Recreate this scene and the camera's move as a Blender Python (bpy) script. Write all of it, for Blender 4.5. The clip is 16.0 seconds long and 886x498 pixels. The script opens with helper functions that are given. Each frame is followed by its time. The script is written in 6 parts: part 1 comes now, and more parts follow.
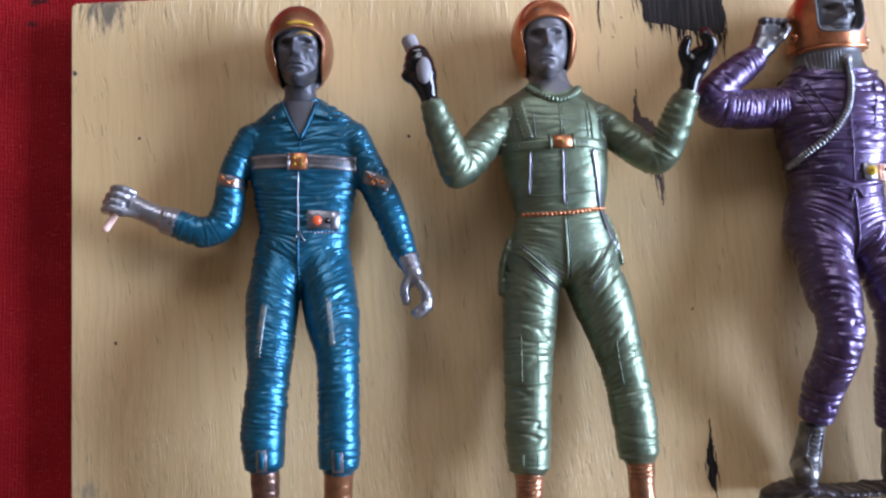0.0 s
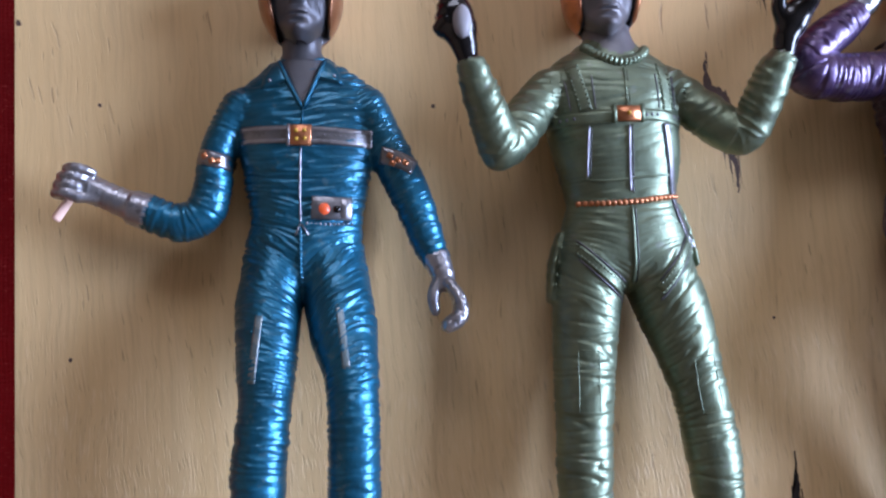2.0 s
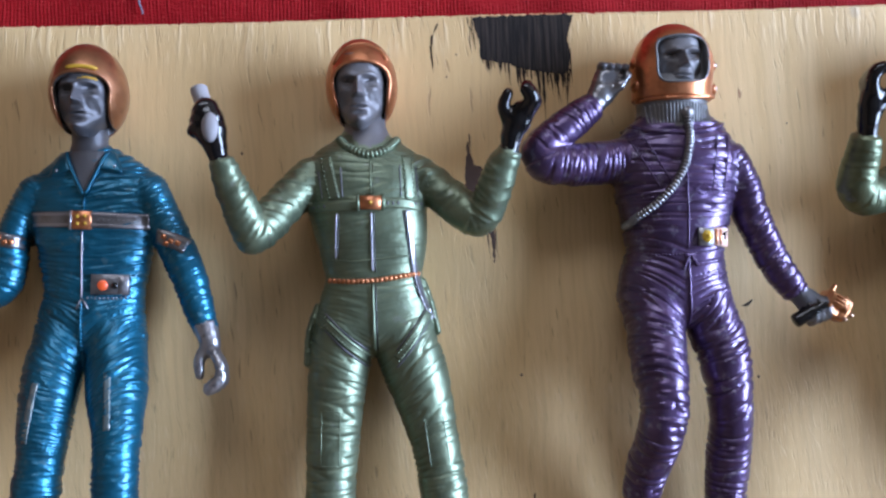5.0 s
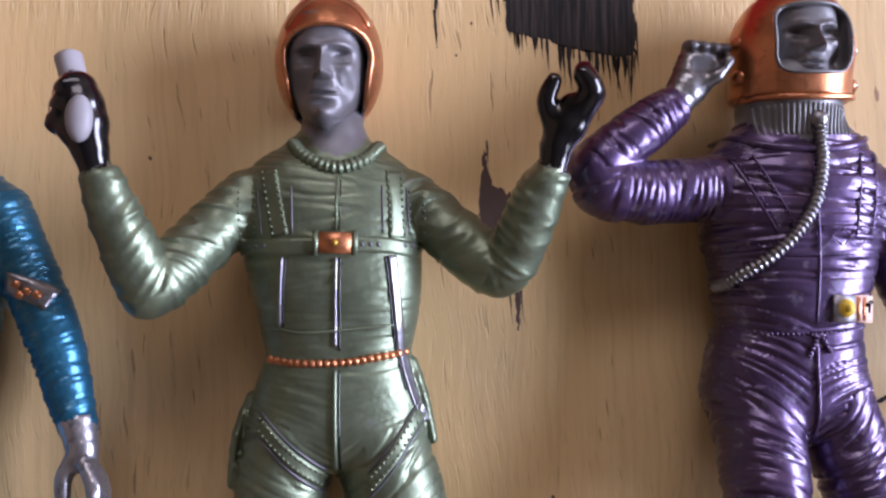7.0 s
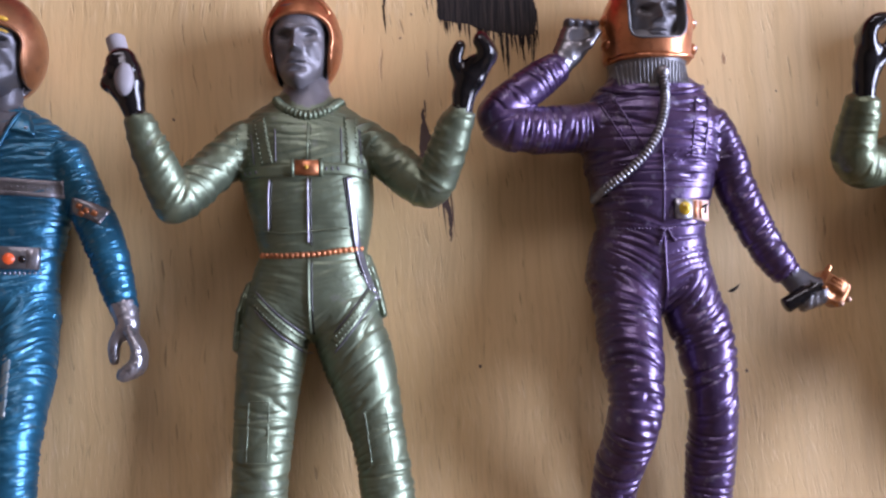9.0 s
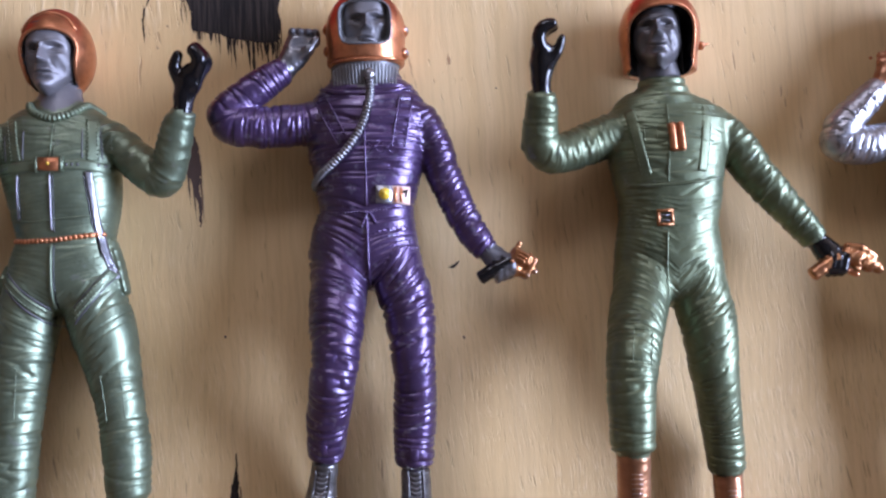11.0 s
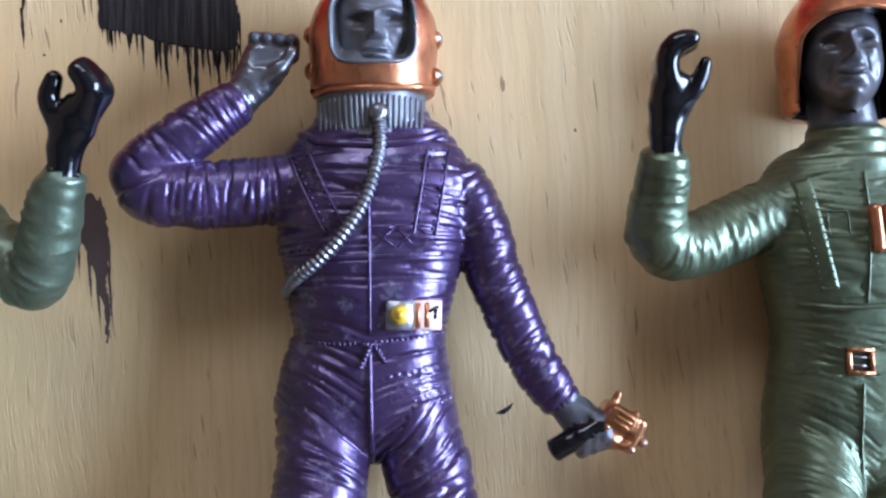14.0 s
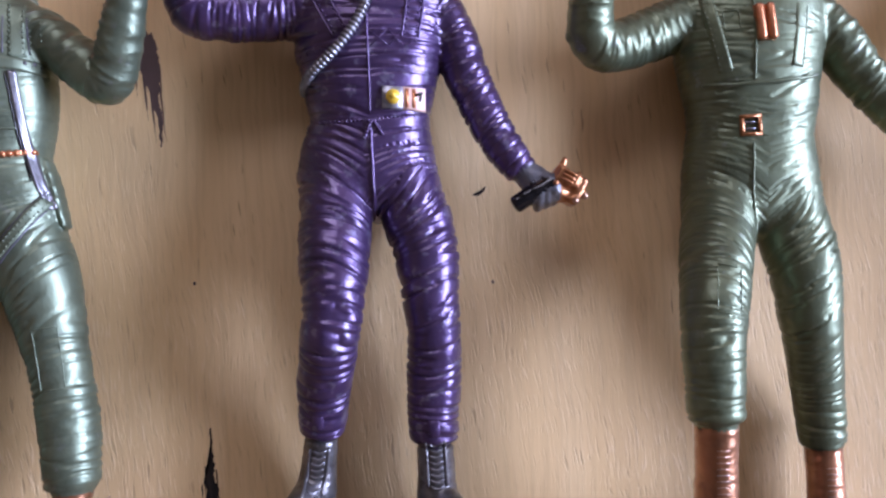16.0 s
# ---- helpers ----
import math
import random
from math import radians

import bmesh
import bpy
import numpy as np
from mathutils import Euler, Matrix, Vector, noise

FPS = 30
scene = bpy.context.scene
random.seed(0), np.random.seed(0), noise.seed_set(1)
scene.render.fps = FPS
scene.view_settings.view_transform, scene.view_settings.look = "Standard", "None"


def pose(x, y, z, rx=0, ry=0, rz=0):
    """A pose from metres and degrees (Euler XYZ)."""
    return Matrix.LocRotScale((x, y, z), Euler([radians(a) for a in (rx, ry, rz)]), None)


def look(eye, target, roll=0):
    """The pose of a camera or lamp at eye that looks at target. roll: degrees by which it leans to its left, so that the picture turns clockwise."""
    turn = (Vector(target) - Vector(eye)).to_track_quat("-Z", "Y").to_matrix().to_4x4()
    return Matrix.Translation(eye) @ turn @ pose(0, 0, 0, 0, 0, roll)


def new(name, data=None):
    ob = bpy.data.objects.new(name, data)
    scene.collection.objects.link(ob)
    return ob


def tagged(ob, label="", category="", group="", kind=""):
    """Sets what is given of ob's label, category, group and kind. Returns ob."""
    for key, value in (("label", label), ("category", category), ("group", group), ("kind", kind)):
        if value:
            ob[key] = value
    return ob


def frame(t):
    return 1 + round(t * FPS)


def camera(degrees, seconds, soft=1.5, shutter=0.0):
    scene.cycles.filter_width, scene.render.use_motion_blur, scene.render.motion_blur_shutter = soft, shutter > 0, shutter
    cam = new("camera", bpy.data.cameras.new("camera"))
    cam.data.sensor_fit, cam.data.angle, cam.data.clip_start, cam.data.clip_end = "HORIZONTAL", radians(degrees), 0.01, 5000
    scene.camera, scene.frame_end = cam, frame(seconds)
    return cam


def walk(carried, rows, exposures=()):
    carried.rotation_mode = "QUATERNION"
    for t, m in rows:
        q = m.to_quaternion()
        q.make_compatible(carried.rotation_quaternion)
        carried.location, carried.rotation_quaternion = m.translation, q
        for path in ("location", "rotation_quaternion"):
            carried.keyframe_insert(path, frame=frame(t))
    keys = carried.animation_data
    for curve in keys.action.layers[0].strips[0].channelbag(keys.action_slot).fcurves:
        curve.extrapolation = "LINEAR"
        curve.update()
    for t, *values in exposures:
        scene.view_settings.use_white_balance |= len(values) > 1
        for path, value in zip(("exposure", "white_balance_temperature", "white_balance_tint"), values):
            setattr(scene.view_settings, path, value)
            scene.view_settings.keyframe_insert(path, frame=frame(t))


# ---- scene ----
cam = camera(54.0, 16.0, 2.5)
# seconds, eye in metres, Euler angles in degrees; the board's top is z = 0, its far left corner the origin
ROWS = [
    (0, 0.09350, -0.10986, 0.24557, 7.567, -2.059, -3.148),
    (0.5, 0.08494, -0.09936, 0.23972, 8.794, -3.016, -3.343),
    (1, 0.08932, -0.08888, 0.22932, 8.436, -4.053, -3.798),
    (1.5, 0.08595, -0.08817, 0.20973, 7.525, -4.379, -3.717),
    (2, 0.08086, -0.10040, 0.20083, 6.438, -4.108, -3.097),
    (2.5, 0.07680, -0.11215, 0.20537, 5.811, -4.385, -3.350),
    (3, 0.07900, -0.12262, 0.21763, 5.618, -4.453, -3.512),
    (3.5, 0.09815, -0.11280, 0.24109, 6.037, -3.563, -3.637),
    (4, 0.11765, -0.10059, 0.23930, 5.312, -2.954, -3.749),
    (4.5, 0.13108, -0.09500, 0.23910, 5.976, -3.470, -4.008),
    (4.7, 0.13768, -0.08704, 0.23761, 4.371, -3.266, -3.471),
    (6.8, 0.14549, -0.06567, 0.16415, 3.496, -4.156, -1.144),
    (7, 0.14324, -0.06321, 0.15862, 3.705, -4.174, -0.915),
    (7.5, 0.14317, -0.06843, 0.16358, 4.873, -3.835, -1.591),
    (8, 0.14480, -0.07169, 0.17416, 5.891, -3.441, -2.270),
    (8.2, 0.14567, -0.07553, 0.17943, 5.640, -3.598, -2.466),
    (10.3, 0.19092, -0.10583, 0.24410, 7.104, -0.437, -1.926),
    (10.5, 0.19801, -0.10186, 0.24270, 6.359, -1.203, -2.397),
    (11, 0.22527, -0.10165, 0.23849, 5.852, -1.895, -3.218),
    (11.5, 0.23540, -0.10076, 0.23309, 4.771, -2.783, -2.847),
    (12, 0.23771, -0.08276, 0.22136, 5.290, -2.575, -2.570),
    (12.5, 0.23333, -0.07147, 0.19463, 5.154, -2.823, -2.770),
    (13, 0.22751, -0.06276, 0.17567, 4.870, -2.814, -2.095),
    (13.5, 0.22526, -0.05519, 0.15837, 4.062, -2.304, -1.958),
    (14, 0.22126, -0.06393, 0.15384, 3.890, -2.159, -1.965),
    (14.5, 0.22121, -0.06968, 0.15855, 4.037, -2.444, -2.423),
    (15, 0.21960, -0.07448, 0.16498, 4.274, -2.438, -2.724),
    (15.5, 0.21799, -0.08959, 0.17895, 4.339, -2.509, -3.135),
    (16, 0.22022, -0.10609, 0.19024, 3.685, -2.260, -3.735),
]
EXPOSURES = [(0.0, 0.05, 5440, 19), (0.5, 0.05, 5390, 17), (1.0, 0.0, 5440, 19), (2.0, 0.0, 5340, 23), (3.0, 0.0, 5290, 24), (4.7, -0.08, 5290, 15), (7.0, -0.1, 6030, 31), (8.2, -0.13, 6030, 33), (10.5, -0.12, 5530, 27), (11.5, -0.17, 5480, 27), (12.5, -0.37, 5630, 27), (13.5, -0.4, 5730, 30), (14.0, 0.06, 5030, 15), (14.5, -0.02, 4980, 17), (15.0, -0.02, 5130, 20), (15.5, 0.06, 5380, 31), (16.0, -0.14, 5480, 34)]   # seconds, stops, white balance
walk(cam, [(t, pose(x, y, z, rx, ry, rz)) for t, x, y, z, rx, ry, rz in ROWS], EXPOSURES)

# ---- light: a window in the wall to the right, sky beyond it ----
world = bpy.data.worlds.new("sky")
scene.world = world
world.use_nodes = True
wn = world.node_tree.nodes
sky = wn.new("ShaderNodeTexSky")
sky.sky_type = "NISHITA"
sky.sun_disc = False
sky.sun_elevation, sky.sun_rotation = radians(40), radians(90)
wn["Background"].inputs["Strength"].default_value = 0.10
world.node_tree.links.new(sky.outputs[0], wn["Background"].inputs["Color"])

WIN_Y, WIN_Z, WIN_W, WIN_H, WALL_X = -0.04, 0.67, 1.25, 0.72, 1.60   # window: centre along the wall, height, size; the wall


def area(name, at, target, w, h, watts, color):
    data = bpy.data.lights.new(name, "AREA")
    data.shape, data.size, data.size_y, data.energy, data.color = "RECTANGLE", w, h, watts, color
    ob = new(name, data)
    ob.matrix_world = look(at, target)
    return ob


NORTH_Y, NORTH_X, NORTH_Z, NORTH_W, NORTH_H = 0.72, 0.12, 0.74, 0.70, 0.44   # a second, dimmer window, high in the wall beyond the board's far edge
area("north_window_daylight", (NORTH_X, NORTH_Y + 0.04, NORTH_Z), (NORTH_X, NORTH_Y - 1, NORTH_Z), NORTH_W - 0.04, NORTH_H - 0.04, 5.0, (1.0, 0.95, 0.86))
area("window_daylight", (WALL_X + 0.04, WIN_Y, WIN_Z), (WALL_X - 1, WIN_Y, WIN_Z), WIN_W - 0.04, WIN_H - 0.04, 79.0, (0.82, 0.925, 1.05))

# ---- materials ----


class Mat:
    """A small builder of node materials."""

    def __init__(self, name):
        self.m = bpy.data.materials.new(name)
        self.m.use_nodes = True
        self.n, self.l = self.m.node_tree.nodes, self.m.node_tree.links
        self.p = self.n["Principled BSDF"]
        self.co = self.n.new("ShaderNodeTexCoord").outputs["Object"]

    def put(self, socket, value):
        if hasattr(value, "is_output") or hasattr(value, "links"):
            self.l.new(value, socket)
        elif isinstance(value, (tuple, list)) and len(value) == 3 and socket.type == "RGBA":
            socket.default_value = (*value, 1)
        else:
            socket.default_value = value

    def set(self, **kw):
        names = dict(color="Base Color", metal="Metallic", rough="Roughness", normal="Normal", coat="Coat Weight", coat_rough="Coat Roughness",
                     spec="Specular IOR Level", sheen="Sheen Weight", transmission="Transmission Weight", ior="IOR")
        for key, value in kw.items():
            self.put(self.p.inputs[names[key]], value)
        return self

    def scaled(self, sx, sy, sz, co=None, rot=(0, 0, 0)):
        n = self.n.new("ShaderNodeMapping")
        n.inputs["Scale"].default_value = (sx, sy, sz)
        n.inputs["Rotation"].default_value = [radians(a) for a in rot]
        self.put(n.inputs["Vector"], co or self.co)
        return n.outputs[0]

    def noise(self, scale, detail=3.0, rough=0.55, co=None, distortion=0.0):
        n = self.n.new("ShaderNodeTexNoise")
        n.inputs["Scale"].default_value, n.inputs["Detail"].default_value = scale, detail
        n.inputs["Roughness"].default_value, n.inputs["Distortion"].default_value = rough, distortion
        self.put(n.inputs["Vector"], co or self.co)
        return n.outputs["Fac"]

    def ramp(self, fac, *stops):
        n = self.n.new("ShaderNodeValToRGB")
        e = n.color_ramp.elements
        while len(e) < len(stops):
            e.new(0.5)
        for item, (at, c) in zip(e, stops):
            item.position = at
            item.color = (c, c, c, 1) if isinstance(c, (int, float)) else (*c, 1)
        self.put(n.inputs[0], fac)
        return n.outputs[0]

    def mix(self, fac, a, b):
        n = self.n.new("ShaderNodeMix")
        n.data_type = "RGBA"
        self.put(n.inputs[0], fac), self.put(n.inputs[6], a), self.put(n.inputs[7], b)
        return n.outputs[2]

    def math(self, op, a, b=0.0, c=0.0):
        n = self.n.new("ShaderNodeMath")
        n.operation = op
        self.put(n.inputs[0], a), self.put(n.inputs[1], b), self.put(n.inputs[2], c)
        return n.outputs[0]

    def bump(self, height, distance, strength=1.0, under=None):
        n = self.n.new("ShaderNodeBump")
        n.inputs["Strength"].default_value, n.inputs["Distance"].default_value = strength, distance
        self.put(n.inputs["Height"], height)
        if under is not None:
            self.put(n.inputs["Normal"], under)
        return n.outputs[0]


def shade(c, f):
    return tuple(min(1.0, v * f) for v in c)


def metallic_paint(name, color, metal=0.6, rough=0.32, wear=(0.32, 0.32, 0.34), worn=0.66, grain=0.00012, coat=0.5):
    """Hobby enamel with metal flake, brushed on by hand: uneven, thin on some ridges."""
    m = Mat(name)
    broad, fine = m.noise(160, 4), m.noise(900, 3)
    c = m.mix(m.ramp(broad, (0.3, 0), (0.7, 1)), shade(color, 0.74), shade(color, 1.18))
    patch = m.ramp(m.noise(330, 5, 0.65), (worn, 0), (worn + 0.05, 1))
    c = m.mix(m.math("MULTIPLY", patch, 0.5), c, wear)
    flake = m.noise(2600, 2)
    r = m.math("ADD", m.math("MULTIPLY", fine, 0.22), rough - 0.11)
    m.set(color=c, metal=metal, rough=r, coat=coat, coat_rough=0.2)
    m.set(normal=m.bump(flake, 0.00003, 0.5, m.bump(fine, grain, 0.6)))
    return m.m


def enamel(name, color, rough=0.4, metal=0.0, grain=0.0001, coat=0.0, spec=0.5):
    m = Mat(name)
    broad, fine = m.noise(220, 4), m.noise(1100, 3)
    c = m.mix(broad, shade(color, 0.75), shade(color, 1.2))
    m.set(color=c, spec=spec, metal=metal, rough=m.math("ADD", m.math("MULTIPLY", fine, 0.2), rough - 0.1), coat=coat, coat_rough=0.12, normal=m.bump(fine, grain, 0.5))
    return m.m


BLUE = metallic_paint("blue_metallic_paint", (0.017, 0.122, 0.208), metal=0.72, rough=0.37, wear=(0.10, 0.18, 0.21), worn=0.60, coat=0.3)
SAGE = metallic_paint("sage_green_metallic_paint", (0.160, 0.199, 0.130), metal=0.74, rough=0.42, wear=(0.22, 0.24, 0.21), worn=0.62, coat=0.12)
OLIVE = metallic_paint("deep_green_metallic_paint", (0.130, 0.158, 0.090), metal=0.70, rough=0.40, wear=(0.21, 0.24, 0.20), worn=0.62, coat=0.15)
PURPLE = metallic_paint("purple_metallic_paint", (0.074, 0.043, 0.114), metal=0.66, rough=0.33, wear=(0.22, 0.20, 0.29), worn=0.575)
SILVER = metallic_paint("silver_paint", (0.37, 0.37, 0.40), metal=0.9, rough=0.34, wear=(0.11, 0.11, 0.125), worn=0.56)
PEWTER = metallic_paint("steel_grey_paint", (0.24, 0.24, 0.255), metal=0.9, rough=0.34, wear=(0.13, 0.125, 0.13), worn=0.54)
COPPER = metallic_paint("copper_paint", (0.58, 0.235, 0.105), metal=0.9, rough=0.33, wear=(0.34, 0.13, 0.06), worn=0.55, coat=0.25)
BRONZE = metallic_paint("bronze_paint", (0.36, 0.165, 0.078), metal=0.85, rough=0.34, wear=(0.24, 0.12, 0.06), worn=0.56)
FACE = enamel("bare_grey_plastic", (0.150, 0.144, 0.152), rough=0.42, metal=0.3)
NECK = enamel("grey_knitted_neck_paint", (0.17, 0.17, 0.175), rough=0.45, metal=0.45)
GRAPHITE = enamel("graphite_grey_paint", (0.115, 0.115, 0.128), rough=0.44, metal=0.5)
DARKFACE = enamel("dark_grey_plastic", (0.110, 0.105, 0.108), rough=0.34, metal=0.3)
BLACK = enamel("gloss_black_enamel", (0.003, 0.003, 0.004), rough=0.17, coat=0.5, spec=0.3)
PALECOPPER = metallic_paint("pale_worn_copper_paint", (0.50, 0.32, 0.22), metal=0.85, rough=0.36, wear=(0.30, 0.28, 0.27), worn=0.55)
BASE = enamel("grey_brown_base_paint", (0.034, 0.025, 0.028), rough=0.4, metal=0.3, grain=0.0008, coat=0.15)
BOOTGREY = metallic_paint("worn_grey_boot_paint", (0.165, 0.160, 0.160), metal=0.8, rough=0.36, wear=(0.055, 0.045, 0.042), worn=0.5)
GRIMY = metallic_paint("blackened_bronze_paint", (0.17, 0.085, 0.05), metal=0.8, rough=0.36, wear=(0.05, 0.04, 0.04), worn=0.5)
# the silver figure's copper helmet, the shade on its left put into the colour
SHADED_COPPER = metallic_paint("shaded_copper_paint", (0.24, 0.075, 0.045), metal=0.8, rough=0.42, wear=(0.14, 0.04, 0.03), worn=0.56)
PALESTRIPE = metallic_paint("worn_pale_silver_paint", (0.25, 0.28, 0.27), metal=0.6, rough=0.44, wear=(0.03, 0.11, 0.16), worn=0.47)
LAMP = enamel("pale_grey_plastic", (0.27, 0.26, 0.275), rough=0.5)
RED = enamel("red_orange_enamel", (0.72, 0.10, 0.02), rough=0.3, coat=0.4)
YELLOW = enamel("yellow_enamel", (0.70, 0.47, 0.03), rough=0.28, coat=0.4)
SALMON = enamel("salmon_enamel", (0.82, 0.55, 0.44), rough=0.3)
GOLD = metallic_paint("gold_copper_paint", (0.46, 0.205, 0.08), metal=0.9, rough=0.32, wear=(0.20, 0.07, 0.035), worn=0.53)
KNOT = enamel("brown_knot_wood", (0.33, 0.19, 0.09), rough=0.6)
OCHRE = enamel("ochre_enamel", (0.55, 0.33, 0.03), rough=0.4, metal=0.2)


def wood():
    """Pale sealed plywood, its grain running along y, with open pores, raised fibres and a few stains."""
    m = Mat("pale_plywood")
    warp = m.noise(30, 2)
    co = m.n.new("ShaderNodeVectorMath")
    co.operation = "ADD"
    off = m.n.new("ShaderNodeCombineXYZ")
    m.put(off.inputs[0], m.math("MULTIPLY", warp, 0.006))
    m.put(co.inputs[0], m.co), m.put(co.inputs[1], off.outputs[0])
    co = co.outputs[0]
    lean = m.scaled(1, 1, 1, co, (0, 0, -5))
    bands = m.noise(1, 3, 0.5, m.scaled(110, 4.5, 30, co))
    streak = m.noise(1, 4, 0.6, m.scaled(800, 30, 60, co))
    fine = m.noise(1, 1, 0.5, m.scaled(2300, 170, 60, lean))
    long = m.noise(1, 2, 0.5, m.scaled(1050, 95, 60, lean))
    broad = m.noise(9, 3)
    c = m.mix(m.ramp(bands, (0.3, 0), (0.72, 1)), (0.66, 0.468, 0.222), (0.73, 0.550, 0.292))
    c = m.mix(m.ramp(broad, (0.35, 0), (0.7, 1)), c, (0.62, 0.428, 0.195))
    c = m.mix(m.math("MULTIPLY", m.ramp(streak, (0.46, 0), (0.70, 1)), 0.34), c, (0.42, 0.28, 0.14))
    along = m.n.new("ShaderNodeSeparateXYZ")
    m.put(along.inputs[0], m.co)
    y = along.outputs["Y"]
    low = m.ramp(m.math("MULTIPLY", y, -6.0), (0.30, 0.12), (0.80, 0.9))     # the sanded far half is smoother
    spread = m.ramp(m.noise(17, 3), (0.36, 0.15), (0.62, 1))
    pore = m.math("MULTIPLY", m.ramp(fine, (0.62, 0), (0.70, 1)), m.math("MULTIPLY", spread, low))
    crack = m.math("MULTIPLY", m.ramp(long, (0.655, 0), (0.70, 1)), m.ramp(m.noise(26, 2), (0.42, 0), (0.58, 1)))
    fibre = m.math("MULTIPLY", m.ramp(fine, (0.32, 1), (0.40, 0)), m.math("MULTIPLY", spread, low))
    c = m.mix(m.math("MULTIPLY", pore, 0.55), c, (0.27, 0.165, 0.075))
    c = m.mix(m.math("MULTIPLY", crack, 0.55), c, (0.22, 0.13, 0.06))
    c = m.mix(m.math("MULTIPLY", fibre, 0.35), c, (0.80, 0.66, 0.42))
    # blue-grey smudges of old paint by the corner and the long edge
    for (px, py, r), tint, amount in (((0.010, -0.002, 0.013), (0.05, 0.055, 0.06), 0.8), ((0.004, -0.139, 0.006), (0.14, 0.18, 0.19), 0.5), ((0.274, -0.0015, 0.004), (0.2, 0.22, 0.25), 0.3)):
        v = m.n.new("ShaderNodeVectorMath")
        v.operation = "DISTANCE"
        m.put(v.inputs[0], m.co)
        v.inputs[1].default_value = (px, py, 0)
        near = m.math("SUBTRACT", 1.0, m.math("DIVIDE", v.outputs["Value"], r))
        rough = m.math("ADD", near, m.math("MULTIPLY", m.math("SUBTRACT", m.noise(1, 5, 0.75, m.scaled(600, 130, 300)), 0.5), 2.6))
        c = m.mix(m.math("MULTIPLY", m.ramp(rough, (0.45, 0), (0.85, 1)), amount), c, tint)
    # the saw tore the grain along the far edge: pale lifted fibres and dark splits
    edge = m.ramp(m.math("ADD", m.math("MULTIPLY", y, 48.0), 1.0), (0.35, 0), (1.0, 1))
    tear = m.noise(1, 3, 0.6, m.scaled(520, 55, 30, co))
    torn = m.math("MULTIPLY", m.ramp(tear, (0.57, 0), (0.63, 1)), edge)
    lifted = m.math("MULTIPLY", m.ramp(tear, (0.36, 1), (0.44, 0)), edge)
    c = m.mix(m.math("MULTIPLY", torn, 0.38), c, (0.33, 0.215, 0.11))
    c = m.mix(m.math("MULTIPLY", lifted, 0.4), c, (0.84, 0.71, 0.46))
    h = m.math("SUBTRACT", m.math("MULTIPLY", streak, 0.25), m.math("ADD", m.math("ADD", pore, crack), m.math("SUBTRACT", torn, m.math("ADD", lifted, m.math("MULTIPLY", fibre, 0.6)))))
    n = m.bump(h, 0.00022, 0.7, m.bump(bands, 0.0007, 0.35))
    m.set(color=c, rough=m.math("ADD", 0.42, m.math("MULTIPLY", streak, 0.25)), normal=n, spec=0.4)
    return m.m


def cloth():
    m = Mat("red_ribbed_cloth")
    broad, fine = m.noise(35, 3), m.noise(2200, 2)
    c = m.mix(m.ramp(broad, (0.3, 0), (0.7, 1)), (0.215, 0.004, 0.007), (0.30, 0.008, 0.011))
    c = m.mix(m.ramp(m.noise(1, 2, 0.5, m.scaled(1000, 1700, 900)), (0.62, 0), (0.74, 0.5)), c, (0.50, 0.07, 0.06))
    for x, y, r in ((-0.0014, 0.0146, 0.0042), (0.0640, 0.0190, 0.006)):
        v = m.n.new("ShaderNodeVectorMath")
        v.operation = "DISTANCE"
        m.put(v.inputs[0], m.co)
        v.inputs[1].default_value = (x, y, -0.009)
        near = m.math("ADD", m.math("SUBTRACT", 1.0, m.math("DIVIDE", v.outputs["Value"], r)), m.math("MULTIPLY", m.math("SUBTRACT", m.noise(700, 3), 0.5), 0.8))
        c = m.mix(m.math("MULTIPLY", m.ramp(near, (0.1, 0), (0.5, 1)), 0.6), c, (0.26, 0.16, 0.12))
    # small burns
    for x, y, r in ((-0.0140, 0.0050, 0.0034), (-0.0152, -0.0022, 0.0022), (-0.0115, 0.0056, 0.0022)):
        v = m.n.new("ShaderNodeVectorMath")
        v.operation = "DISTANCE"
        m.put(v.inputs[0], m.scaled(1, 1.6, 1))
        v.inputs[1].default_value = (x, y * 1.6, -0.009)
        near = m.math("ADD", m.math("SUBTRACT", 1.0, m.math("DIVIDE", v.outputs["Value"], r)), m.math("MULTIPLY", m.math("SUBTRACT", m.noise(900, 4), 0.5), 1.4))
        c = m.mix(m.math("MULTIPLY", m.ramp(near, (0.15, 0), (0.6, 1)), 0.85), c, (0.03, 0.012, 0.012))
    weft = m.noise(1, 2, 0.5, m.scaled(500, 1500, 500))
    m.set(color=c, rough=0.65, spec=0.12, normal=m.bump(fine, 0.0001, 0.6, m.bump(weft, 0.0004, 0.8)))
    return m.m


def plaster(name, color):
    m = Mat(name)
    m.set(color=m.mix(m.noise(6, 4), shade(color, 0.93), shade(color, 1.04)), rough=0.85, normal=m.bump(m.noise(220, 3), 0.0008, 0.4))
    return m.m


